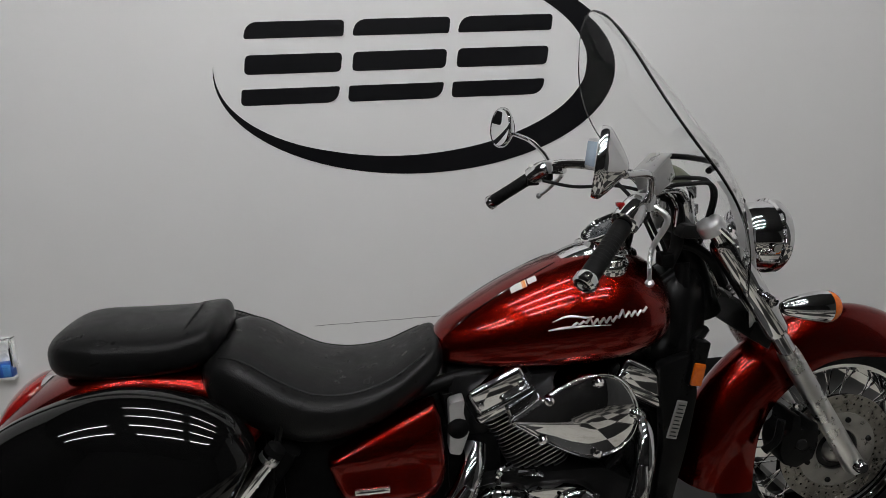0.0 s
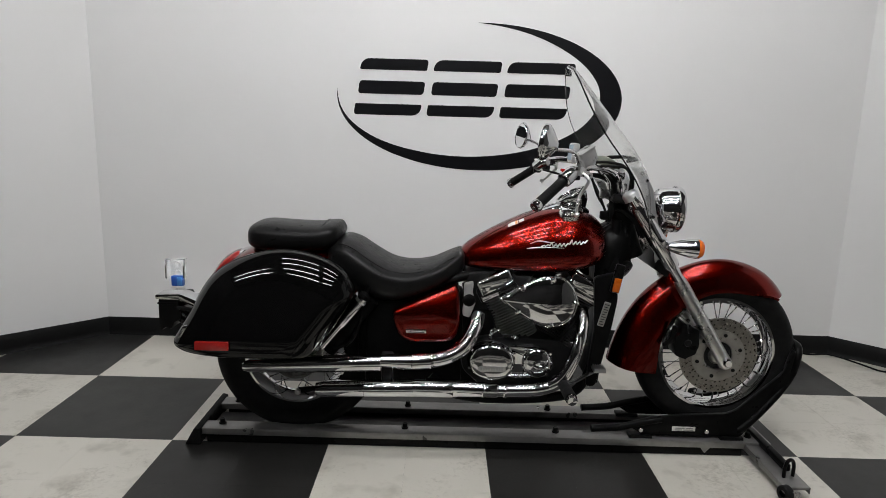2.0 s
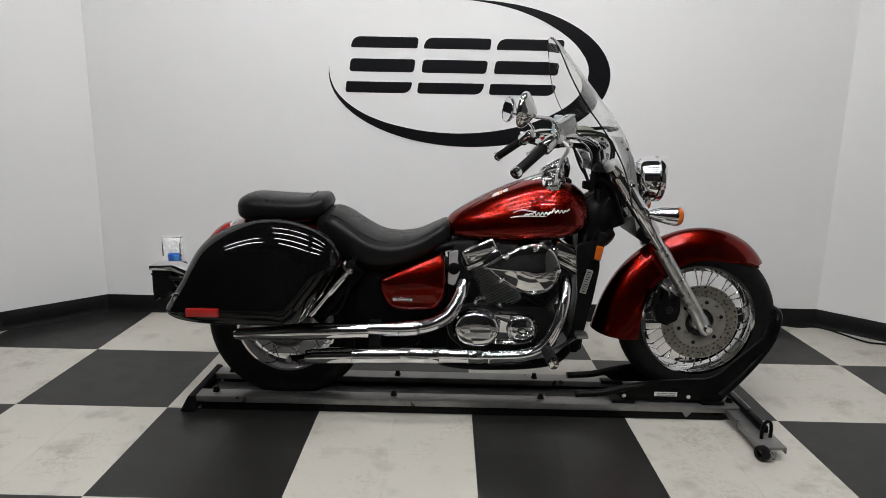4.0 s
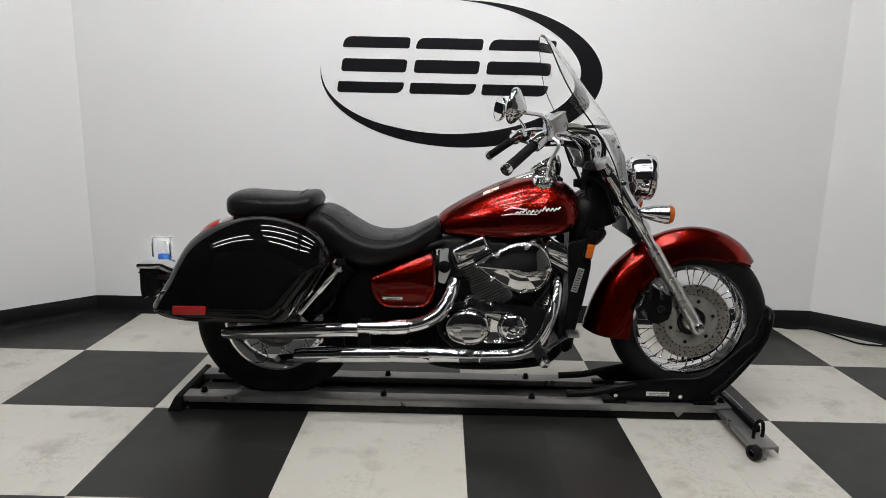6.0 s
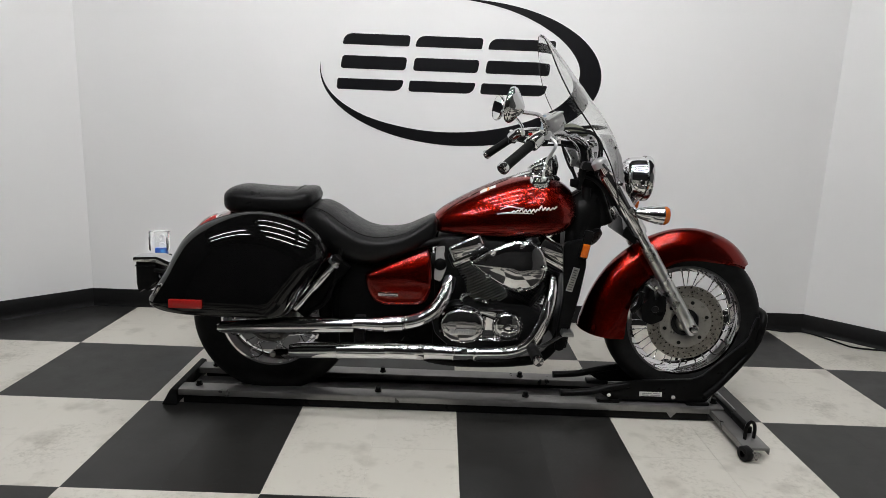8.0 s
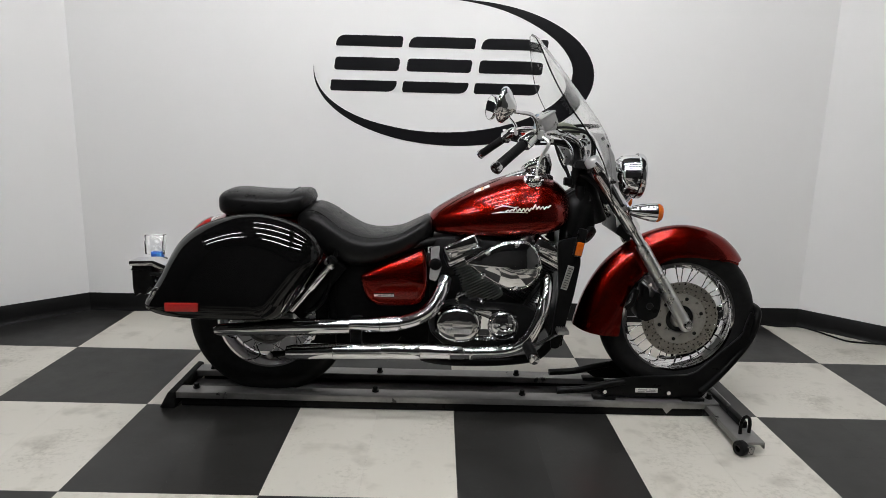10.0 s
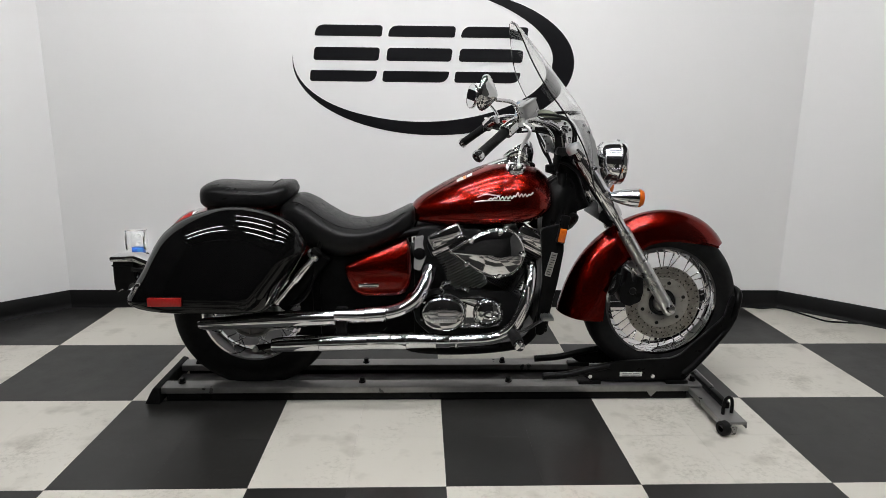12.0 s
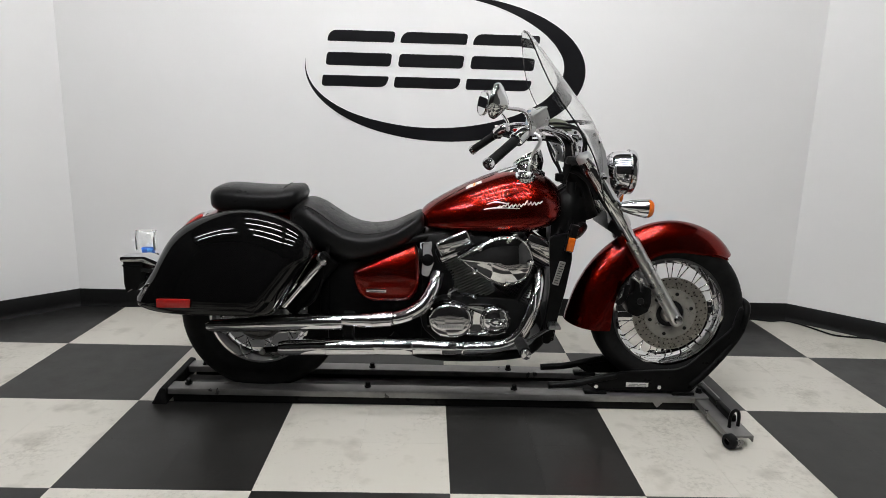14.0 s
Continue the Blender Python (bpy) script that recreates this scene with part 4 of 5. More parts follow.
bm = tube([wp + Vector((0.022, -0.022, 0.006)), wp + Vector((0.0, -0.024, 0.012)), wp + Vector((-0.018, -0.024, -0.004)), wp + Vector((0.004, -0.024, -0.016)), wp + Vector((0.03, -0.02, -0.010))], 0.005, 20, 8)
part("pump_rib", bm, "chrome", eng)
for i in range(6):
    a = 2 * math.pi * i / 6 + 0.4
    bolt(0.006 + 0.090 * math.cos(a), -0.168, 0.381 + 0.068 * math.sin(a), eng, 0.8)
for i in range(4):
    a = 2 * math.pi * i / 4 + 0.7
    bolt(wp.x + 0.059 * math.cos(a), -0.172, wp.z + 0.059 * math.sin(a), eng, 0.7)


def cylinder(foot, head, parent, name, fins="engine_fin"):
    """A finned cylinder standing from foot to head in the middle plane."""
    foot, head = Vector(foot), Vector(head)
    ax = head - foot
    length = ax.length
    up = ax.normalized()
    rot = Matrix((Vector((0, 1, 0)).cross(up), Vector((0, 1, 0)), up)).transposed().to_4x4()
    base = Matrix.Translation(foot) @ rot
    core = part(name, box((-0.055, -0.085, 0), (0.055, 0.085, length), 0.02, base), "engine", parent, "black finned cylinder")
    fin = bmesh.new()
    ring = rounded([(-0.068, -0.115), (0.068, -0.115), (0.068, 0.115), (-0.068, 0.115)], [0.03] * 4, 5)
    loft(fin, [[(x * k, y * k, z) for x, y in ring] for z, k in ((-0.0016, 0.99), (-0.0012, 1.0), (0.0012, 1.0), (0.0016, 0.99))])
    me = mesh_of("fin", fin, fins, 60)
    n = 18
    for i in range(n):
        piece("fin", me, base @ Matrix.Translation((0, 0, 0.002 + (length * 0.745) * i / (n - 1))), core)
    hd = part("cylinder_head", box((-0.080, -0.120, length * 0.76), (0.080, 0.120, length + 0.005), 0.012, base), "engine", parent)
    part("rocker_cover", box((-0.068, -0.130, length * 0.86), (0.068, 0.130, length + 0.03), 0.012, base, 3), "chrome", parent, "chrome rocker cover")
    part("head_trim", box((-0.072, -0.134, length * 0.80), (0.072, -0.10, length * 0.90), 0.006, base), "chrome", parent)
    for x in (-0.05, 0.05):
        m = base @ Matrix.Translation((x, -0.130, length * 0.97))
        piece("bolt", bolt_mesh, m, parent)


M["engine_fin"] = material("fin_edge_metal", (0.38, 0.38, 0.38), 0.28, 1.0, second=(0.26, 0.26, 0.26), scale=20)
cylinder((0.118, 0.0, 0.450), (0.011, 0.0, 0.668), eng, "rear_cylinder")
cylinder((0.235, 0.0, 0.462), (0.345, 0.0, 0.662), eng, "front_cylinder", "engine")

# air cleaner: polished teardrop
AC = [(0.021, 0.622), (0.054, 0.645), (0.096, 0.671), (0.154, 0.701), (0.210, 0.713), (0.262, 0.700), (0.295, 0.661), (0.307, 0.615), (0.293, 0.568), (0.256, 0.534), (0.200, 0.522), (0.145, 0.540), (0.084, 0.575), (0.046, 0.602)]
loop = closed_curve(AC, 112)
rows = [(-0.100, 0.98), (-0.165, 0.98), (-0.172, 1.0), (-0.178, 0.998), (-0.184, 0.986), (-0.1875, 0.966), (-0.1882, 0.948), (-0.1872, 0.934), (-0.1850, 0.926)]
rows += [(-0.1855 - 0.017 * (1 - (k / 0.92) ** 2), k) for k in (0.92, 0.87, 0.81, 0.74, 0.66, 0.57, 0.47, 0.36, 0.24, 0.11)]
rings = []
for y, k in rows:
    ring = []
    for p in loop:
        x, z = 0.205 + (p[0] - 0.205) * k, 0.612 + (p[1] - 0.612) * k
        ring.append((x, y + (0.09 * (z - 0.612) if k < 0.99 and y < -0.17 else 0.0), z))
    rings.append(ring)
air = part("air_cleaner", loft(bmesh.new(), rings), "chrome", bike, "mirror-polished chrome teardrop air cleaner", 40)
for x, z in ((0.211, 0.700), (0.297, 0.616), (0.211, 0.533), (0.090, 0.578), (0.104, 0.668)):
    part("cover_screw", revolve([(-0.010, 0.0), (-0.010, 0.005), (-0.006, 0.010), (0.004, 0.011)], (x, -0.190, z), (0, 1, 0), 14), "chrome", air)

# hoses and small engine fittings
for a, b, c, r, mt in (((0.0, -0.15, 0.46), (0.0, -0.16, 0.49), (0.03, -0.15, 0.50), 0.008, "chrome"), ((0.05, -0.14, 0.47), (0.08, -0.15, 0.475), (0.10, -0.14, 0.46), 0.007, "chrome"),
                       ((-0.10, -0.10, 0.66), (-0.09, -0.12, 0.60), (-0.08, -0.10, 0.53), 0.012, "black_steel"), ((0.26, -0.12, 0.45), (0.29, -0.13, 0.50), (0.33, -0.10, 0.55), 0.010, "rubber")):
    part("engine_pipe", tube([a, b, c], r, 12, 8), mt, eng)
part("carburettor_cover", prism(rounded([(-0.104, 0.668), (-0.070, 0.676), (-0.074, 0.640), (-0.062, 0.600), (-0.082, 0.545), (-0.108, 0.552), (-0.104, 0.61)], [0.008] * 7, 3), -0.165, -0.13, None, 0.005), "silver", eng, "pale cast intake cover")
part("intake_cap", revolve([(-0.012, 0.0), (-0.012, 0.014), (-0.006, 0.022), (0.0, 0.024)], (-0.086, -0.163, 0.610), (0, 1, 0), 24), "matte_black", eng)
part("intake_boot", box((-0.10, -0.10, 0.52), (0.0, 0.10, 0.70), 0.02), "engine", eng)
part("throttle_box", box((0.05, -0.12, 0.58), (0.27, 0.12, 0.70), 0.02), "engine", eng)
part("battery_box", box((-0.47, -0.12, 0.225), (-0.10, 0.12, 0.60), 0.02), "matte_black", bike, "black inner frame box")

# frame, radiator
for s in (-1, 1):
    part("frame_rail", tube([(0.46, s * 0.035, 0.90), (0.455, s * 0.07, 0.75), (0.42, s * 0.10, 0.50), (0.36, s * 0.11, 0.28), (0.25, s * 0.11, 0.222), (-0.10, s * 0.11, 0.218), (-0.22, s * 0.11, 0.30)], 0.019, 40, 12), "black_steel", bike)
    part("top_rail", tube([(0.46, s * 0.03, 0.88), (0.2, s * 0.05, 0.72), (-0.1, s * 0.08, 0.68), (-0.40, s * 0.10, 0.60)], 0.018, 24, 10), "black_steel", bike)
part("steering_head", tube([(0.465, 0, 0.965), (0.545, 0, 0.76)], 0.038, k=20), "black_steel", bike)
rad = part("radiator", box((0.395, -0.115, 0.28), (0.435, 0.115, 0.66), 0.010, Matrix.Translation((0.41, 0, 0.47)) @ Matrix.Rotation(radians(5), 4, "Y") @ Matrix.Translation((-0.41, 0, -0.47))), "black_steel", bike, "black radiator")
part("radiator_shroud", prism(rounded([(0.370, 0.70), (0.450, 0.72), (0.462, 0.62), (0.445, 0.50), (0.400, 0.28), (0.365, 0.28), (0.385, 0.50)], [0.015] * 7, 3), -0.14, -0.11, None, 0.006), "black_steel", rad)
part("radiator_shroud", prism(rounded([(0.370, 0.70), (0.450, 0.72), (0.462, 0.62), (0.445, 0.50), (0.400, 0.28), (0.365, 0.28), (0.385, 0.50)], [0.015] * 7, 3), 0.11, 0.14, None, 0.006), "black_steel", rad)
tilt = Matrix.Translation((0.414, -0.142, 0.565)) @ Matrix.Rotation(radians(14), 4, "Y")
lab = part("warning_label", box((-0.012, -0.002, -0.047), (0.012, 0.002, 0.047), 0.001, tilt), "silver", rad, "worn white label")
bm = bmesh.new()
add_box(bm, (-0.010, -0.0032, -0.044), (0.010, -0.002, 0.044), 0.0, tilt)
part("label_field", bm, "carrier", rad)
bm = bmesh.new()
for i in range(9):
    add_box(bm, (-0.008, -0.0045, -0.040 + i * 0.0095), (0.008 - 0.004 * (i % 3 == 1), -0.0032, -0.0375 + i * 0.0095), 0.0, tilt)
part("label_bars", bm, "lens_dark", rad)
tilt = Matrix.Translation((0.448, -0.158, 0.680)) @ Matrix.Rotation(radians(10), 4, "Y")
part("side_reflector", box((-0.013, -0.006, -0.026), (0.013, 0.004, 0.026), 0.003, tilt), "amber", rad, "amber side reflector")
part("reflector_stay", box((-0.016, 0.0, -0.03), (0.016, 0.025, 0.075), 0.004, tilt), "black_steel", rad)
part("horn", revolve([(-0.03, 0.02), (-0.01, 0.036), (0.0, 0.04), (0.01, 0.036), (0.014, 0.0)], (0.50, -0.05, 0.715), (0.6, -0.6, -0.5), 24), "black_steel", bike)
part("head_cover", body([(0.39, 0.66, 0.84, 0.05), (0.42, 0.66, 0.882, 0.08), (0.46, 0.68, 0.890, 0.085), (0.50, 0.70, 0.900, 0.06), (0.53, 0.72, 0.87, 0.03)], 14, 24), "black_steel", bike)

# exhaust
EY = -0.197
UPPER = [(-0.046, -0.13, 0.548), (-0.060, -0.165, 0.512), (-0.090, -0.19, 0.458), (-0.135, -0.195, 0.415), (-0.20, -0.195, 0.391), (-0.27, -0.195, 0.382), (-0.34, -0.195, 0.377)]
ex = part("exhaust_pipe", tube(UPPER, [0.025, 0.027, 0.029, 0.030, 0.030, 0.029, 0.028], 40, 22), "chrome", bike, "long chrome upper exhaust pipe")
part("muffler", tube([(-0.395, EY, 0.374), (-0.400, EY, 0.374), (-0.43, EY, 0.373), (-0.65, EY, 0.363), (-0.885, EY, 0.348), (-0.904, EY, 0.346), (-0.898, EY, 0.346)], [0.026, 0.031, 0.032, 0.032, 0.023, 0.016, 0.012], 0, 24), "chrome", ex, "chrome muffler")
part("muffler_cone", tube([(-0.285, -0.203, 0.384), (-0.288, -0.203, 0.384), (-0.400, -0.203, 0.384), (-0.412, -0.203, 0.383)], [0.020, 0.0285, 0.0225, 0.010], 0, 20), "chrome", ex)
part("heat_shield", tube([(-0.070, -0.205, 0.492), (-0.105, -0.212, 0.442), (-0.150, -0.214, 0.413), (-0.205, -0.214, 0.396), (-0.212, -0.214, 0.395)], [0.014, 0.0245, 0.0265, 0.0265, 0.020], 26, 16), "chrome", ex)
part("shield_collar", tube([(-0.215, -0.208, 0.392), (-0.218, -0.208, 0.3915), (-0.284, -0.206, 0.3855), (-0.287, -0.206, 0.385)], [0.026, 0.0305, 0.0305, 0.026], 0, 22), "chrome", ex)
LOWER = [(0.340, -0.10, 0.565), (0.339, -0.135, 0.538), (0.331, -0.165, 0.492), (0.318, -0.180, 0.445), (0.300, -0.190, 0.395), (0.277, -0.195, 0.350), (0.240, -0.195, 0.308), (0.185, -0.195, 0.288), (0.10, -0.195, 0.281), (0.0, -0.195, 0.279), (-0.10, -0.195, 0.282), (-0.16, -0.195, 0.283)]
ex2 = part("exhaust_pipe", tube(LOWER, 0.0235, 60, 22), "chrome", bike, "long chrome lower exhaust pipe")
part("muffler", tube([(0.03, EY, 0.279), (0.026, EY, 0.279), (-0.03, EY, 0.280), (-0.118, EY, 0.283), (-0.125, EY, 0.283), (-0.40, EY, 0.276), (-0.46, EY, 0.274), (-0.462, EY, 0.274), (-0.61, EY, 0.266), (-0.638, EY, 0.264), (-0.634, EY, 0.264)], [0.024, 0.027, 0.0275, 0.032, 0.0335, 0.0335, 0.0335, 0.0315, 0.029, 0.024, 0.020], 0, 24), "chrome", ex2, "chrome muffler")
for x0, x1, z, r in ((-0.282, -0.134, 0.2815, 0.0355), (-0.030, -0.020, 0.280, 0.0300), (0.050, 0.062, 0.279, 0.0275)):
    part("clamp_band", tube([(x0, EY, z), (x0 + 0.003, EY, z), (x1 - 0.003, EY, z), (x1, EY, z)], [r - 0.002, r, r, r - 0.002], 0, 24), "chrome", ex2)
part("heat_shield", tube([(0.316, -0.188, 0.490), (0.306, -0.204, 0.440), (0.286, -0.210, 0.385), (0.258, -0.210, 0.338), (0.215, -0.210, 0.308)], [0.012, 0.018, 0.0185, 0.018, 0.010], 24, 14), "chrome", ex2)
part("exhaust_hanger", box((-0.40, -0.19, 0.30), (-0.36, -0.14, 0.40), 0.004), "black_steel", ex)

# foot pegs, pedals
for s in (-1, 1):
    arm = part("foot_peg", tube([(0.250, s * 0.13, 0.304), (0.260, s * 0.17, 0.318), (0.266, s * 0.255, 0.321), (0.270, s * 0.345, 0.319)], [0.014, 0.016, 0.021, 0.021], 0, 14), "rubber", bike, "black rubber foot peg")
    part("peg_cap", revolve([(0.0, 0.018), (0.014, 0.019), (0.020, 0.016), (0.022, 0.0)], (0.270, s * 0.345, 0.319), (0.05, s, -0.08), 20), "chrome", arm)
part("brake_pedal", tube([(0.18, -0.15, 0.29), (0.30, -0.16, 0.30), (0.37, -0.17, 0.345), (0.395, -0.19, 0.37)], 0.008, 18, 8), "chrome", bike)
pad = part("pedal_pad", box((0.375, -0.215, 0.362), (0.420, -0.165, 0.376), 0.004, None), "alu", bike, "ribbed silver pedal pad")
for q in range(5):
    part("pad_rib", box((0.379 + q * 0.0085, -0.213, 0.375), (0.383 + q * 0.0085, -0.167, 0.381), 0.001), "alu", pad)
part("shift_lever", tube([(0.10, 0.16, 0.33), (0.30, 0.17, 0.33), (0.44, 0.18, 0.35)], 0.007, 14, 8), "chrome", bike)
part("shift_toe", tube([(0.44, 0.16, 0.353), (0.44, 0.22, 0.353)], 0.011, k=12), "rubber", bike)

# forks
for s in (-1, 1):
    y = s * 0.108
    leg = part("fork_leg", tube([(0.905, y, 0.360), (0.898, y, 0.372), (0.87, y, 0.415), (0.703, y, 0.675), (0.690, y, 0.695)], [0.018, 0.026, 0.0245, 0.0245, 0.022], 0, 22), "alu_pol", bike, "polished fork slider")
    part("axle_clamp", revolve([(-0.012, 0.0), (-0.012, 0.012), (-0.006, 0.016), (0.03, 0.017)], (FX + 0.004, s * 0.135 if s < 0 else 0.105, FZ - 0.002), (0, 1, 0), 20), "chrome", leg)
    part("stanchion", tube([(0.70, y, 0.68), (0.49, y, 1.005)], 0.0205, k=18), "chrome", leg)
    part("fork_cover", tube([(0.660, y, 0.742), (0.652, y, 0.754), (0.520, y, 0.958), (0.515, y, 0.966)], [0.027, 0.031, 0.033, 0.029], 0, 20), "chrome", leg, "chrome upper fork cover")
    part("fork_cap", revolve([(0.0, 0.029), (0.022, 0.029), (0.028, 0.025), (0.032, 0.016), (0.034, 0.0)], (0.493, y, 0.988), (-0.54, 0, 0.84), 24), "silver", leg)
bm = prism(rounded([(0.59, 0.735), (0.62, 0.80), (0.66, 0.76), (0.645, 0.70)], [0.01] * 4, 3), -0.112, 0.112, None, 0.008)
part("lower_clamp", bm, "black_steel", bike)
bm = prism(rounded([(0.42, 0.975), (0.43, 1.005), (0.53, 0.985), (0.525, 0.965)], [0.01] * 4, 3), -0.10, 0.10, None, 0.006)
part("upper_clamp", bm, "engine", bike)

# headlamp
hc = Vector((0.646, 0.0, 0.944))
hl = part("headlamp", revolve([(-0.052, 0.0), (-0.050, 0.032), (-0.043, 0.058), (-0.028, 0.073), (-0.006, 0.079), (0.03, 0.082), (0.034, 0.088), (0.050, 0.088), (0.056, 0.084), (0.056, 0.078), (0.048, 0.078)], hc, (1, 0, -0.05), 44), "chrome", bike, "chrome bullet headlamp")
part("lamp_lens", revolve([(0.050, 0.080), (0.060, 0.062), (0.066, 0.035), (0.068, 0.0)], hc, (1, 0, -0.05), 36), "lens", hl)
part("lamp_bowl", revolve([(0.046, 0.079), (0.02, 0.060), (-0.01, 0.030), (-0.02, 0.0)], hc, (1, 0, -0.05), 30), "chrome", hl)
part("lamp_stay", tube([(0.60, 0, 0.81), (0.635, 0, 0.83), (0.66, 0, 0.865)], 0.016, 10, 12), "chrome", hl)
part("trim_bolt", revolve([(-0.008, 0.0), (-0.008, 0.009), (0.0, 0.010)], hc + Vector((0.01, -0.086, -0.01)), (0, 1, 0), 12), "chrome", hl)

# front turn signals on their bar
bar = part("signal_bar", tube([(0.605, -0.17, 0.838), (0.610, -0.09, 0.842), (0.612, 0, 0.842), (0.610, 0.09, 0.842), (0.605, 0.17, 0.838)], 0.011, 24, 10), "chrome", bike)
for s in (-1, 1):
    c = Vector((0.62, s * 0.19, 0.832))
    sg = part("turn_signal", revolve([(-0.012, 0.0), (-0.010, 0.011), (0.0, 0.017), (0.03, 0.026), (0.065, 0.033), (0.088, 0.035), (0.088, 0.032)], c, (1, 0, -0.05), 28), "chrome", bar, "chrome bullet turn signal")
    part("signal_lens", revolve([(0.087, 0.033), (0.087, 0.0345), (0.098, 0.034), (0.108, 0.028), (0.113, 0.014), (0.114, 0.0)], c, (1, 0, -0.05), 28), "amber", bar, "amber signal lens")

# windshield
# rows: edge x, edge z, half width, middle x, middle z
WS = [(0.250, 1.452, 0.036, 0.252, 1.458), (0.257, 1.438, 0.080, 0.268, 1.450), (0.274, 1.385, 0.145, 0.305, 1.410), (0.292, 1.325, 0.200, 0.350, 1.355), (0.320, 1.260, 0.242, 0.400, 1.295), (0.355, 1.200, 0.268, 0.448, 1.235),
      (0.400, 1.140, 0.278, 0.498, 1.175), (0.445, 1.080, 0.268, 0.545, 1.105), (0.486, 1.020, 0.240, 0.572, 1.040), (0.520, 0.960, 0.205, 0.580, 0.970), (0.548, 0.890, 0.165, 0.586, 0.895), (0.580, 0.820, 0.115, 0.604, 0.822), (0.610, 0.765, 0.068, 0.628, 0.766)]
sm = spline([(r[0], 0, r[1], *r[2:]) for r in WS], 40)
bm = bmesh.new()
rings = []
for xe, _, ze, hw, xc, zc in sm:
    rings.append([(xe + (xc - xe) * (1 - u * u), hw * u, ze + (zc - ze) * (1 - u * u)) for u in np.linspace(-1, 1, 25)])
loft(bm, rings, close=False)
bmesh.ops.recalc_face_normals(bm, faces=bm.faces[:])
bmesh.ops.solidify(bm, geom=bm.faces[:], thickness=0.004)
ws = part("windshield", bm, "clear", bike, "tall clear acrylic windshield", 60)
ws.visible_shadow = False
for side in (0, -1):
    part("screen_edge", tube([r[side] for r in rings][::3], 0.0014, 50, 6), "edge", ws, "dark polished screen edge")
for s in (-1, 1):
    pts = [(1.107, 0.471, 0.165), (1.101, 0.524, 0.150), (1.027, 0.567, 0.142), (0.958, 0.583, 0.137), (0.866, 0.610, 0.120), (0.800, 0.622, 0.106), (0.763, 0.626, 0.100), (0.756, 0.610, 0.100), (0.831, 0.591, 0.120), (0.901, 0.565, 0.132), (1.005, 0.530, 0.150), (1.074, 0.498, 0.162)]
    pl = bmesh.new()
    fr = [pl.verts.new((x - 0.012, s * y, z)) for z, x, y in pts]
    pl.faces.new(fr)
    r = bmesh.ops.extrude_face_region(pl, geom=pl.faces[:])
    for v in r["geom"]:
        if isinstance(v, bmesh.types.BMVert):
            v.co += Vector((-0.002, s * 0.004, 0))
    bk = part("screen_bracket", pl, "silver", ws, "grey metal screen bracket")
    for z, x, y in ((1.085, 0.515, 0.152), (1.06, 0.536, 0.148), (0.93, 0.575, 0.133), (0.81, 0.608, 0.108)):
        piece("bolt", bolt_mesh, Matrix.Translation((x - 0.012, s * y - 0.004, z)), bk)

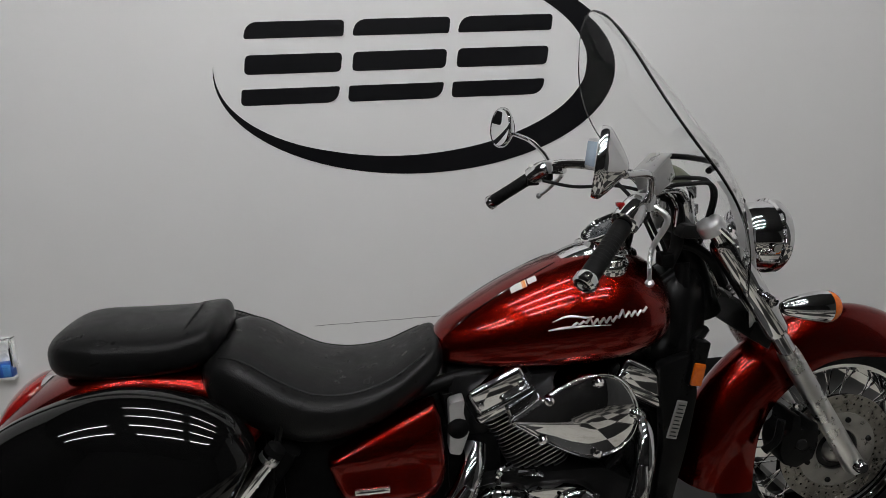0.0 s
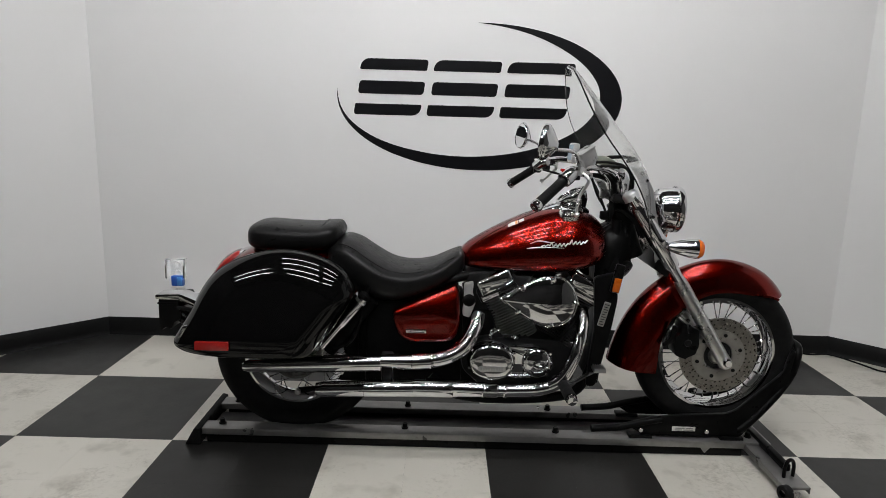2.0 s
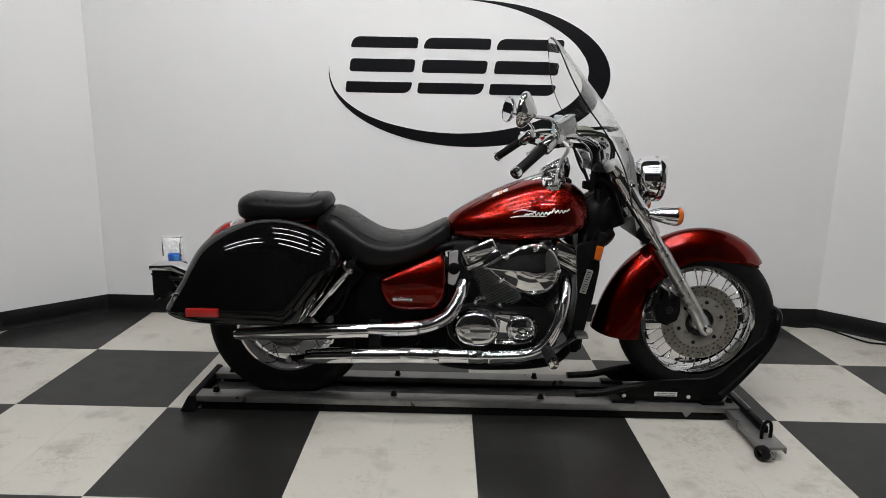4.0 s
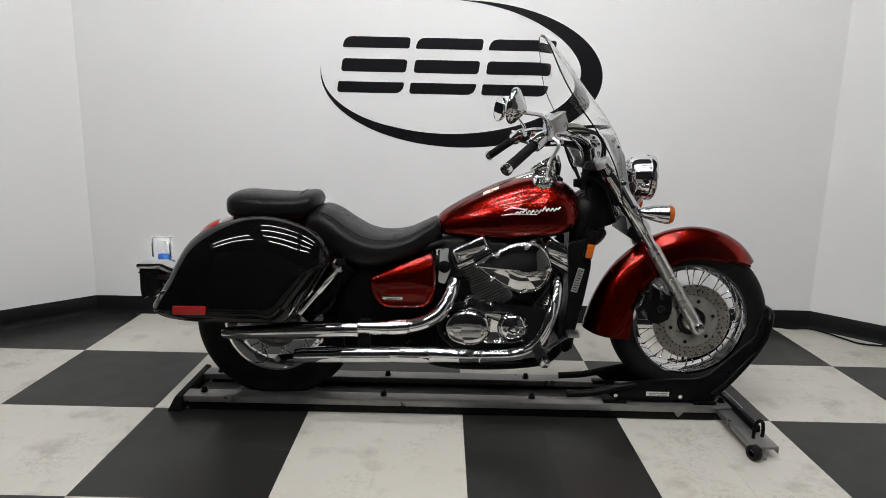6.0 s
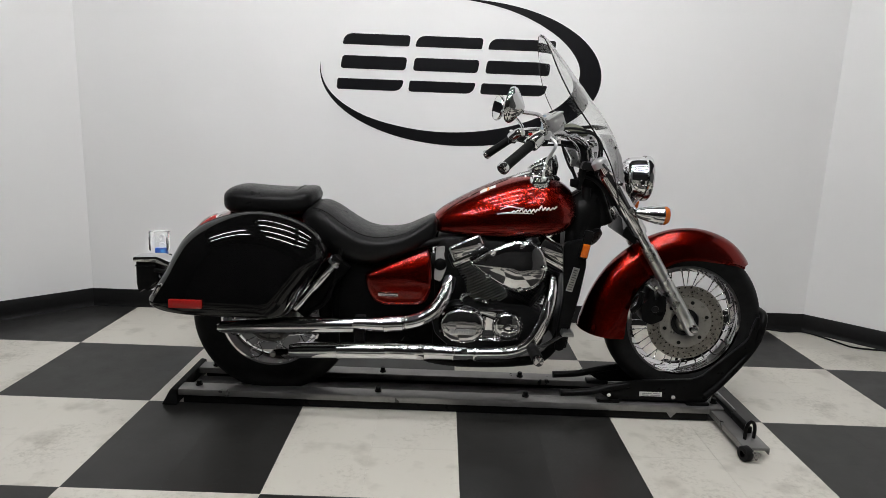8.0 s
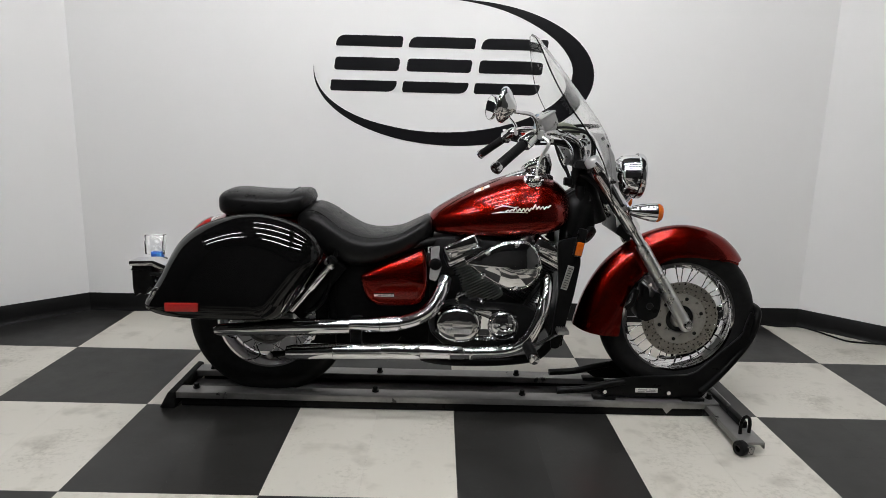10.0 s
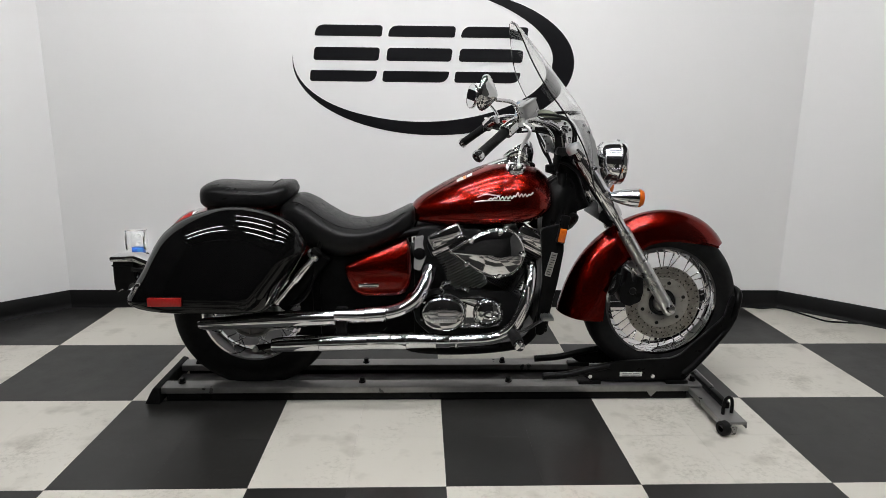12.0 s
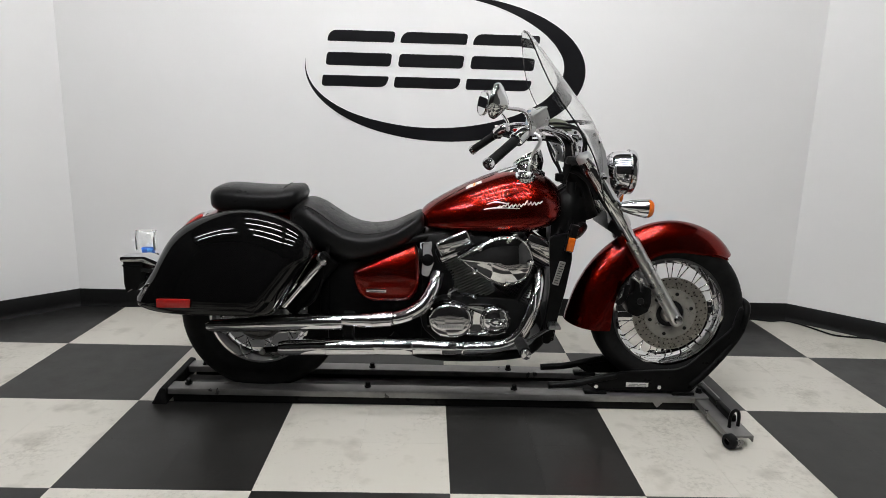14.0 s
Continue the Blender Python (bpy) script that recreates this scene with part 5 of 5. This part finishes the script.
# handlebar and controls
HB = [(0.115, -0.392, 0.997), (0.21, -0.315, 1.073), (0.262, -0.268, 1.104), (0.335, -0.195, 1.104), (0.405, -0.118, 1.086), (0.448, -0.055, 1.052), (0.456, 0.0, 1.048)]
hb = part("handlebar", tube(HB + [(x, -y, z) for x, y, z in HB[-2::-1]], 0.0127, 60, 14), "chrome", bike, "wide chrome handlebar")
for s in (-1, 1):
    part("riser", tube([(0.466, s * 0.05, 0.985), (0.452, s * 0.05, 1.055)], 0.020, k=16), "chrome", hb)
    o, i = Vector((0.105, s * 0.400, 0.990)), Vector((0.198, s * 0.325, 1.064))
    d = (o - i).normalized()
    grip = part("grip", tube([i, i + d * 0.004, i + d * 0.06, o - d * 0.012, o - d * 0.006], [0.015, 0.0175, 0.0165, 0.0175, 0.015], 0, 18), "rubber", hb, "black rubber grip")
    rib = mesh_of("grip_rib", revolve([(-0.0020, 0.0166), (0, 0.0173), (0.0020, 0.0166)], (0, 0, 0), (0, 0, 1), 18), "rubber")
    rot = d.to_track_quat("Z", "Y").to_matrix().to_4x4()
    for j in range(12):
        piece("grip_rib", rib, Matrix.Translation(i + d * (0.012 + j * 0.0093)) @ rot, grip)
    part("grip_end", revolve([(-0.012, 0.0175), (-0.006, 0.0208), (0.006, 0.0208), (0.010, 0.017), (0.011, 0.008), (0.008, 0.0)], o, d, 24), "chrome", grip, "chrome bar end")
    part("switch_housing", tube([i - d * 0.002, i - d * 0.005, i - d * 0.020, i - d * 0.045, i - d * 0.062, i - d * 0.066], [0.020, 0.0255, 0.0265, 0.0245, 0.020, 0.015], 0, 28), "chrome", hb, "chrome switch housing")
    part("switch_box", box((-0.016, -0.012, -0.020), (0.016, 0.016, 0.012), 0.005, Matrix.Translation(i - d * 0.026 + Vector((-0.012, 0, -0.012)))), "black_steel", hb)
    sw = Vector((-0.018, 0, 0.022))
    part("switch_button", box((-0.007, -0.006, -0.004), (0.007, 0.006, 0.004), 0.002, Matrix.Translation(i - d * 0.026 + sw)), "tail_red" if s < 0 else "white_plastic", hb)
    # lever
    p = i - d * 0.055
    lev = [p + Vector((0.025, 0, 0.0)), p + Vector((0.050, s * 0.02, -0.025)), *((Vector((0.258, -0.315, 1.015)), Vector((0.248, -0.330, 0.975)), Vector((0.250, -0.328, 0.955))) if s < 0 else (Vector((0.262, 0.325, 1.040)), Vector((0.245, 0.345, 1.018)), Vector((0.232, 0.355, 1.008))))]
    lv = part("lever", tube(lev, [0.0065, 0.006, 0.005, 0.0042, 0.0042], 26, 10), "alu_pol", hb, "silver hand lever")
    part("lever_ball", revolve([(-0.009, 0.0), (-0.006, 0.006), (0, 0.009), (0.006, 0.006), (0.009, 0.0)], lev[-1], (0, 0, 1), 14), "alu_pol", hb)
    # mirror
    mc = Vector((0.115 if s < 0 else 0.146, s * 0.425 if s < 0 else 0.447, 1.187 if s < 0 else 1.193))
    nr = Vector((-0.92, 0.36, 0.14) if s < 0 else (-0.93, -0.33, 0.12)).normalized()
    u = nr.cross(Vector((0, 0, 1))).normalized()
    v = u.cross(nr)
    if v.z < 0:
        v = -v
    shell = []
    for depth, k in ((0.002, 0.90), (0.005, 0.97), (0.001, 1.0), (-0.006, 1.0), (-0.010, 0.955), (-0.017, 0.82), (-0.026, 0.62), (-0.034, 0.42), (-0.040, 0.25), (-0.044, 0.12), (-0.045, 0.03)):
        shell.append([mc + nr * depth + (u * math.cos(a) * 0.052 + v * math.sin(a) * (0.060 if math.sin(a) > 0 else 0.054)) * k for a in (2 * math.pi * j / 36 for j in range(36))])
    mir = part("mirror", loft(bmesh.new(), shell), "chrome", hb, "oval chrome mirror")
    face = [mc + nr * 0.0035 + (u * math.cos(a) * 0.052 + v * math.sin(a) * (0.060 if math.sin(a) > 0 else 0.054)) * 0.90 for a in (2 * math.pi * j / 36 for j in range(36))]
    fb = bmesh.new()
    fb.faces.new([fb.verts.new(c) for c in face])
    part("mirror_glass", fb, "mirror", hb)
    part("mirror_stem", tube([mc - nr * 0.040 + Vector((0, 0, -0.012)), Vector((0.215, s * 0.385, 1.160)), Vector((0.242, s * 0.335, 1.125)), Vector((0.250, s * 0.30, 1.095))], [0.006, 0.0065, 0.0065, 0.008], 20, 10), "chrome", hb)

# brake fluid reservoir
long = Vector((0.70, 0.46, 0.42)).normalized()
top = Vector((-0.45, -0.24, 0.85))
top = (top - long * top.dot(long)).normalized()
rm = Matrix.Translation((0.278, -0.262, 1.150)) @ Matrix((long, top.cross(long), top)).transposed().to_4x4()
res = part("fluid_reservoir", box((-0.034, -0.021, -0.036), (0.034, 0.021, 0.010), 0.006, rm), "cast_grey", hb, "silver brake fluid reservoir")
part("reservoir_cap", box((-0.036, -0.023, 0.009), (0.036, 0.023, 0.016), 0.003, rm), "cast_grey", hb)
for x in (-0.028, 0.028):
    part("cap_screw", revolve([(0.0, 0.0045), (0.002, 0.004), (0.0022, 0.0)], rm @ Vector((x, 0.0, 0.016)), top, 10), "chrome", hb)
part("master_cylinder", tube([(0.235, -0.285, 1.09), (0.285, -0.245, 1.115), (0.315, -0.215, 1.125)], 0.014, 10, 12), "silver", hb)
gn = Vector((-0.985, -0.10, 0.14)).normalized()
gu = gn.cross(Vector((0, 0, 1))).normalized()
gm = Matrix.Translation((0.312, 0.150, 1.140)) @ Matrix((gu, gu.cross(gn) * -1, gn)).transposed().to_4x4()
part("gauge_case", box((-0.034, -0.038, -0.022), (0.034, 0.038, 0.004), 0.008, gm), "silver", hb, "small silver gauge case")
part("gauge_face", box((-0.026, -0.030, 0.002), (0.026, 0.030, 0.0055), 0.001, gm), "gauge_face", hb, "pale blue gauge face")
part("bar_pouch", body([(0.33, 1.105, 1.125, 0.02), (0.36, 1.10, 1.14, 0.035), (0.40, 1.095, 1.135, 0.035), (0.43, 1.095, 1.115, 0.02)], 10, 20, yc=-0.10), "olive", hb)

# cables and hoses
CABLES = [
    [(0.245, -0.285, 1.090), (0.293, -0.225, 1.114), (0.347, -0.20, 1.123), (0.401, -0.19, 1.119), (0.439, -0.17, 1.107), (0.478, -0.12, 1.060), (0.482, -0.07, 0.960)],
    [(0.262, -0.275, 1.086), (0.334, -0.205, 1.106), (0.388, -0.195, 1.109), (0.443, -0.175, 1.102), (0.490, -0.11, 1.050), (0.490, -0.06, 0.950)],
    [(0.225, 0.29, 1.06), (0.30, 0.25, 1.045), (0.40, 0.18, 1.05), (0.46, 0.10, 1.02), (0.470, 0.06, 0.90)],
    [(0.347, -0.075, 1.066), (0.365, -0.06, 1.023), (0.383, -0.06, 0.984), (0.403, -0.055, 0.955), (0.425, -0.05, 0.905)],
    [(0.36, 0.16, 1.085), (0.40, 0.09, 1.02), (0.45, 0.05, 0.90)],
]
for c in CABLES:
    part("control_cable", tube(c, 0.0045, 40, 8), "rubber", hb)
part("brake_hose", tube([(0.330, -0.10, 1.072), (0.379, -0.07, 1.066), (0.412, -0.06, 1.058), (0.430, -0.06, 1.035), (0.435, -0.06, 0.992), (0.434, -0.06, 0.949), (0.422, -0.05, 0.900)], [0.007, 0.010, 0.012, 0.013, 0.014, 0.014, 0.012], 40, 12), "rubber", hb, "thick black sleeved hose")
part("bar_stay", prism(rounded([(0.374, 1.052), (0.412, 1.044), (0.428, 1.008), (0.412, 0.975), (0.398, 0.982), (0.402, 1.008)], [0.006] * 6, 3), -0.012, 0.012, None, 0.003), "cast_grey", hb, "grey cast bar stay")
part("headstock_wiring", tube([(0.45, -0.05, 0.95), (0.48, -0.06, 0.94), (0.53, -0.05, 0.90), (0.57, -0.03, 0.84)], 0.012, 16, 8), "rubber", bike)
part("key_block", box((0.394, -0.075, 0.905), (0.424, -0.040, 0.935), 0.005), "matte_black", bike)

# clamps, perches and wiring round the bar
for s in (-1, 1):
    part("lever_perch", box((-0.018, -0.016, -0.016), (0.022, 0.016, 0.014), 0.005, Matrix.Translation((0.246, s * 0.290, 1.098)) @ Matrix.Rotation(radians(s * 40), 4, "Z")), "silver", hb)
    part("bar_clamp", box((-0.020, -0.020, -0.012), (0.020, 0.020, 0.016), 0.005, Matrix.Translation((0.452, s * 0.05, 1.066))), "chrome", hb)
    part("mirror_nut", revolve([(-0.008, 0.0), (-0.008, 0.010), (0.008, 0.010), (0.010, 0.0)], (0.250, s * 0.30, 1.100), (0, 0, 1), 8), "chrome", hb)
part("screen_bar", tube([(0.455, -0.14, 1.125), (0.50, -0.09, 1.13), (0.52, 0, 1.13), (0.50, 0.09, 1.13), (0.455, 0.14, 1.125)], 0.007, 24, 8), "black_steel", ws)
part("pull_rod", tube([(0.49, -0.135, 1.00), (0.54, -0.135, 0.955), (0.585, -0.115, 0.93)], 0.006, 12, 8), "chrome", ws)

# banjo bolt, clamps and short pipes between the master cylinder and the bar
for x, y, z, turn, size, mat in ((0.262, -0.272, 1.094, 42, 0.015, "chrome"), (0.282, -0.250, 1.086, 42, 0.012, "chrome"), (0.240, -0.300, 1.078, 42, 0.013, "matte_black"),
                                 (0.300, -0.232, 1.078, 30, 0.010, "alu"), (0.262, 0.272, 1.092, -42, 0.015, "chrome"), (0.236, 0.300, 1.070, -42, 0.013, "matte_black")):
    m = Matrix.Translation((x, y, z)) @ Matrix.Rotation(radians(turn), 4, "Z")
    part("control_clamp", box((-size, -size, -size * 0.9), (size * 1.3, size, size * 0.8), size * 0.3, m), mat, hb)
    part("clamp_screw", revolve([(-0.004, 0.0), (-0.004, 0.0045), (0.003, 0.0045)], (x, y - size * 1.02, z), (0, 1, 0), 8), "chrome", hb)
part("brake_line", tube([(0.325, -0.205, 1.110), (0.345, -0.190, 1.090), (0.375, -0.150, 1.075), (0.405, -0.110, 1.045), (0.418, -0.080, 1.000)], 0.0042, 24, 8), "chrome", hb)
part("bar_bracket", box((-0.010, -0.055, -0.014), (0.016, 0.055, 0.010), 0.004, Matrix.Translation((0.470, 0, 1.030))), "chrome", hb)

# ---- wheel stand ----
stand = thing("motorcycle_stand", (0.0, YC, 0.0), "low aluminium and black steel motorcycle wheel stand on tiles", "motorcycle stand")
SX0, SX1 = -1.100, 1.000
for y0, y1 in ((-0.018, 0.052), (0.205, 0.275)):
    bm = box((SX0, y0, 0.036), (SX1, y1, 0.062), 0.003)
    lg = part("side_rail", bm, "zinc", stand, "scuffed aluminium rail")
part("tray", box((SX0 + 0.01, 0.052, 0.014), (SX1, 0.205, 0.026), 0.002), "tray", stand, "dark scuffed wheel channel")
part("under_frame", box((SX0 + 0.02, -0.008, 0.002), (SX1 - 0.005, 0.010, 0.036), 0.002), "black_steel", stand)
part("under_frame", box((SX0 + 0.02, 0.247, 0.002), (SX1 - 0.005, 0.265, 0.036), 0.002), "black_steel", stand)
part("end_bar", prism(rounded([(-1.155, 0.002), (-1.095, 0.002), (-1.095, 0.066), (-1.118, 0.070)], [0.006] * 4, 3), -0.035, 0.292, None, 0.004), "rubber", stand, "black end ramp")
sb = mesh_of("rail_bolt", revolve([(0.0, 0.014), (0.005, 0.014), (0.006, 0.010), (0.018, 0.010), (0.020, 0.008), (0.020, 0.0)], (0, 0, 0), (0, 0, 1), 12), "black_steel")
for x in (-1.03, -0.315, 0.275, 1.03):
    for y in (0.030, 0.232):
        piece("rail_bolt", sb, Matrix.Translation((x, y, 0.062)), stand)
for s in (-1, 1):
    def at(y):
        return 2 * YC - y if s > 0 else y
    ys = sorted((at(-0.310), at(0.050)))
    pl = part("outrigger", box((1.002, ys[0], 0.042), (1.092, ys[1], 0.052), 0.002), "zinc", stand, "aluminium outrigger plate")
    for x in (1.002, 1.088):
        part("outrigger_lip", box((x, ys[0], 0.028), (x + 0.004, ys[1], 0.0425), 0.001), "zinc", stand)
    ys = sorted((at(-0.205), at(0.10)))
    part("outrigger_bar", box((1.052, ys[0], 0.0525), (1.076, ys[1], 0.078), 0.003), "black_steel", stand)
    y = at(-0.305)
    c = part("caster", revolve([(-0.014, 0.012), (-0.014, 0.024), (-0.010, 0.027), (0.010, 0.027), (0.014, 0.024), (0.014, 0.012)], (1.010, y, 0.0275), (0.94, 0.34, 0), 24), "rubber", stand, "small black caster wheel")
    part("caster_fork", prism(rounded([(1.012, 0.042), (1.050, 0.042), (1.046, 0.012), (1.026, 0.010)], [0.004] * 4, 2), y - 0.020, y - 0.017, None, 0.0), "zinc", c)
    part("caster_fork", prism(rounded([(1.012, 0.042), (1.050, 0.042), (1.046, 0.012), (1.026, 0.010)], [0.004] * 4, 2), y + 0.017, y + 0.020, None, 0.0), "zinc", c)
    y = at(-0.240)
    pts = [(1.045, y - 0.022, 0.052), (1.045, y - 0.022, 0.085), (1.045, y - 0.015, 0.108), (1.045, y, 0.116), (1.045, y + 0.015, 0.108), (1.045, y + 0.022, 0.085), (1.045, y + 0.022, 0.052)]
    part("tie_loop", tube([(1.050 + (p[1] - y) * 0.85, y + (p[1] - y) * 0.25, p[2]) for p in pts], 0.0065, 24, 8), "black_steel", stand, "black tie-down loop")
part("cross_plate", box((0.985, -0.020, 0.055), (1.098, 0.275, 0.063), 0.002), "zinc", stand)
# chock
for y0 in (0.008, 0.196):
    bm = prism(rounded([(0.546, 0.112), (0.640, 0.142), (0.735, 0.155), (0.926, 0.166), (0.966, 0.182), (1.128, 0.340), (1.140, 0.400), (1.152, 0.432), (1.164, 0.424), (1.152, 0.345), (1.156, 0.290), (1.024, 0.118), (0.990, 0.074), (0.610, 0.070)], [0.012, 0.02, 0.02, 0.01, 0.02, 0.02, 0.01, 0.006, 0.006, 0.01, 0.02, 0.02, 0.01, 0.02], 4), y0, y0 + 0.016, None, 0.003)
    side = part("chock_cheek", bm, "black_steel", stand, "black steel chock cheek")
    yy = y0 + 0.008
    part("chock_arm", tube([(0.410, yy - 0.004, 0.090), (0.520, yy, 0.098), (0.600, yy, 0.118), (0.680, yy, 0.135)], 0.014, 20, 12), "black_steel", stand, "black chock arm with plastic sleeve")
    for x in (0.600, 0.955):
        part("chock_foot", box((x - 0.045, y0 - 0.012, 0.060), (x + 0.045, y0 + 0.028, 0.074), 0.003), "black_steel", stand)
hoop = [(x - 0.016, y, z) for x, y, z in [(1.000, 0.012, 0.100), (1.050, 0.010, 0.150), (1.140, 0.018, 0.260), (1.188, 0.032, 0.330), (1.206, 0.042, 0.400), (1.214, 0.062, 0.425), (1.217, 0.110, 0.430), (1.214, 0.158, 0.425), (1.206, 0.178, 0.400), (1.188, 0.188, 0.330), (1.140, 0.202, 0.260), (1.050, 0.210, 0.150), (1.000, 0.208, 0.100)]]
part("chock_hoop", tube(hoop, 0.015, 70, 12), "black_steel", stand, "black steel wheel hoop")
part("cradle", box((0.78, 0.03, 0.060), (1.0, 0.19, 0.080), 0.004), "black_steel", stand)
lb = part("stand_label", box((0.722, 0.0055, 0.092), (0.812, 0.0075, 0.110), 0.0005), "paper", stand, "small white maker label")
bm = bmesh.new()
for x0, x1, z in ((0.732, 0.770, 0.104), (0.776, 0.802, 0.104), (0.732, 0.760, 0.097), (0.765, 0.803, 0.097)):
    add_box(bm, (x0, 0.0042, z - 0.0018), (x1, 0.0056, z + 0.0018))
part("label_bars", bm, "engine_fin", stand)
for x in (0.855, 0.60):
    piece("bolt", bolt_mesh, Matrix.Translation((x, 0.006, 0.094)) @ Matrix.Scale(1.3, 4), stand)
part("tab", prism(rounded([(0.830, 0.036), (0.870, 0.036), (0.848, 0.012)], [0.004] * 3, 2), -0.014, -0.011, None, 0.0), "zinc", stand)

# ---- floor: squares of four tiles each ----
P = 0.3048
floor = new("floor", mesh_of("floor", box((PL[0] - 0.05, BACK - 0.05, -0.08), (PR[0] + 0.05, WY + 0.05, -0.0022)), "slab"))
tagged(floor, "black and white checkered vinyl tile floor", kind="structure")
ORG[floor.name] = Vector((0, 0, 0))


def tile_mesh(mat):
    g, b = (P / 2 - 0.0002, 0.0003) if mat == "tile_w" else (P / 2 - 0.00005, 0.00008)
    bm = bmesh.new()
    loft(bm, [[(x * k, y * k, z) for x, y in ((-1, -1), (1, -1), (1, 1), (-1, 1))] for k, z in ((g, -0.0024), (g, -b), (g - b, 0.0))])
    return mesh_of("tile", bm, mat, 20)


TM = {0: tile_mesh("tile_w"), 1: tile_mesh("tile_b")}
far = {0: bmesh.new(), 1: bmesh.new()}
for i in range(-11, 11):
    for j in range(-19, 5):
        x, y = (i + 0.5) * P, (j + 0.5) * P
        col = (i // 2 + j // 2) % 2
        if x < PL[0] - 0.1 or x > PR[0] + 0.1:
            continue
        if -10 <= i < 10 and -11 <= j < 4:
            piece("tile", TM[col], Matrix.Translation((x, y, 0)), floor)
        else:
            g = P / 2 - 0.0004
            q = [far[col].verts.new((x + a * g, y + b * g, 0)) for a, b in ((-1, -1), (1, -1), (1, 1), (-1, 1))]
            far[col].faces.new(q)
for col, nm in ((0, "tile_w"), (1, "tile_b")):
    ob = part("tiles_beyond", far[col], nm, floor)
    ob["kind"] = "stuff"
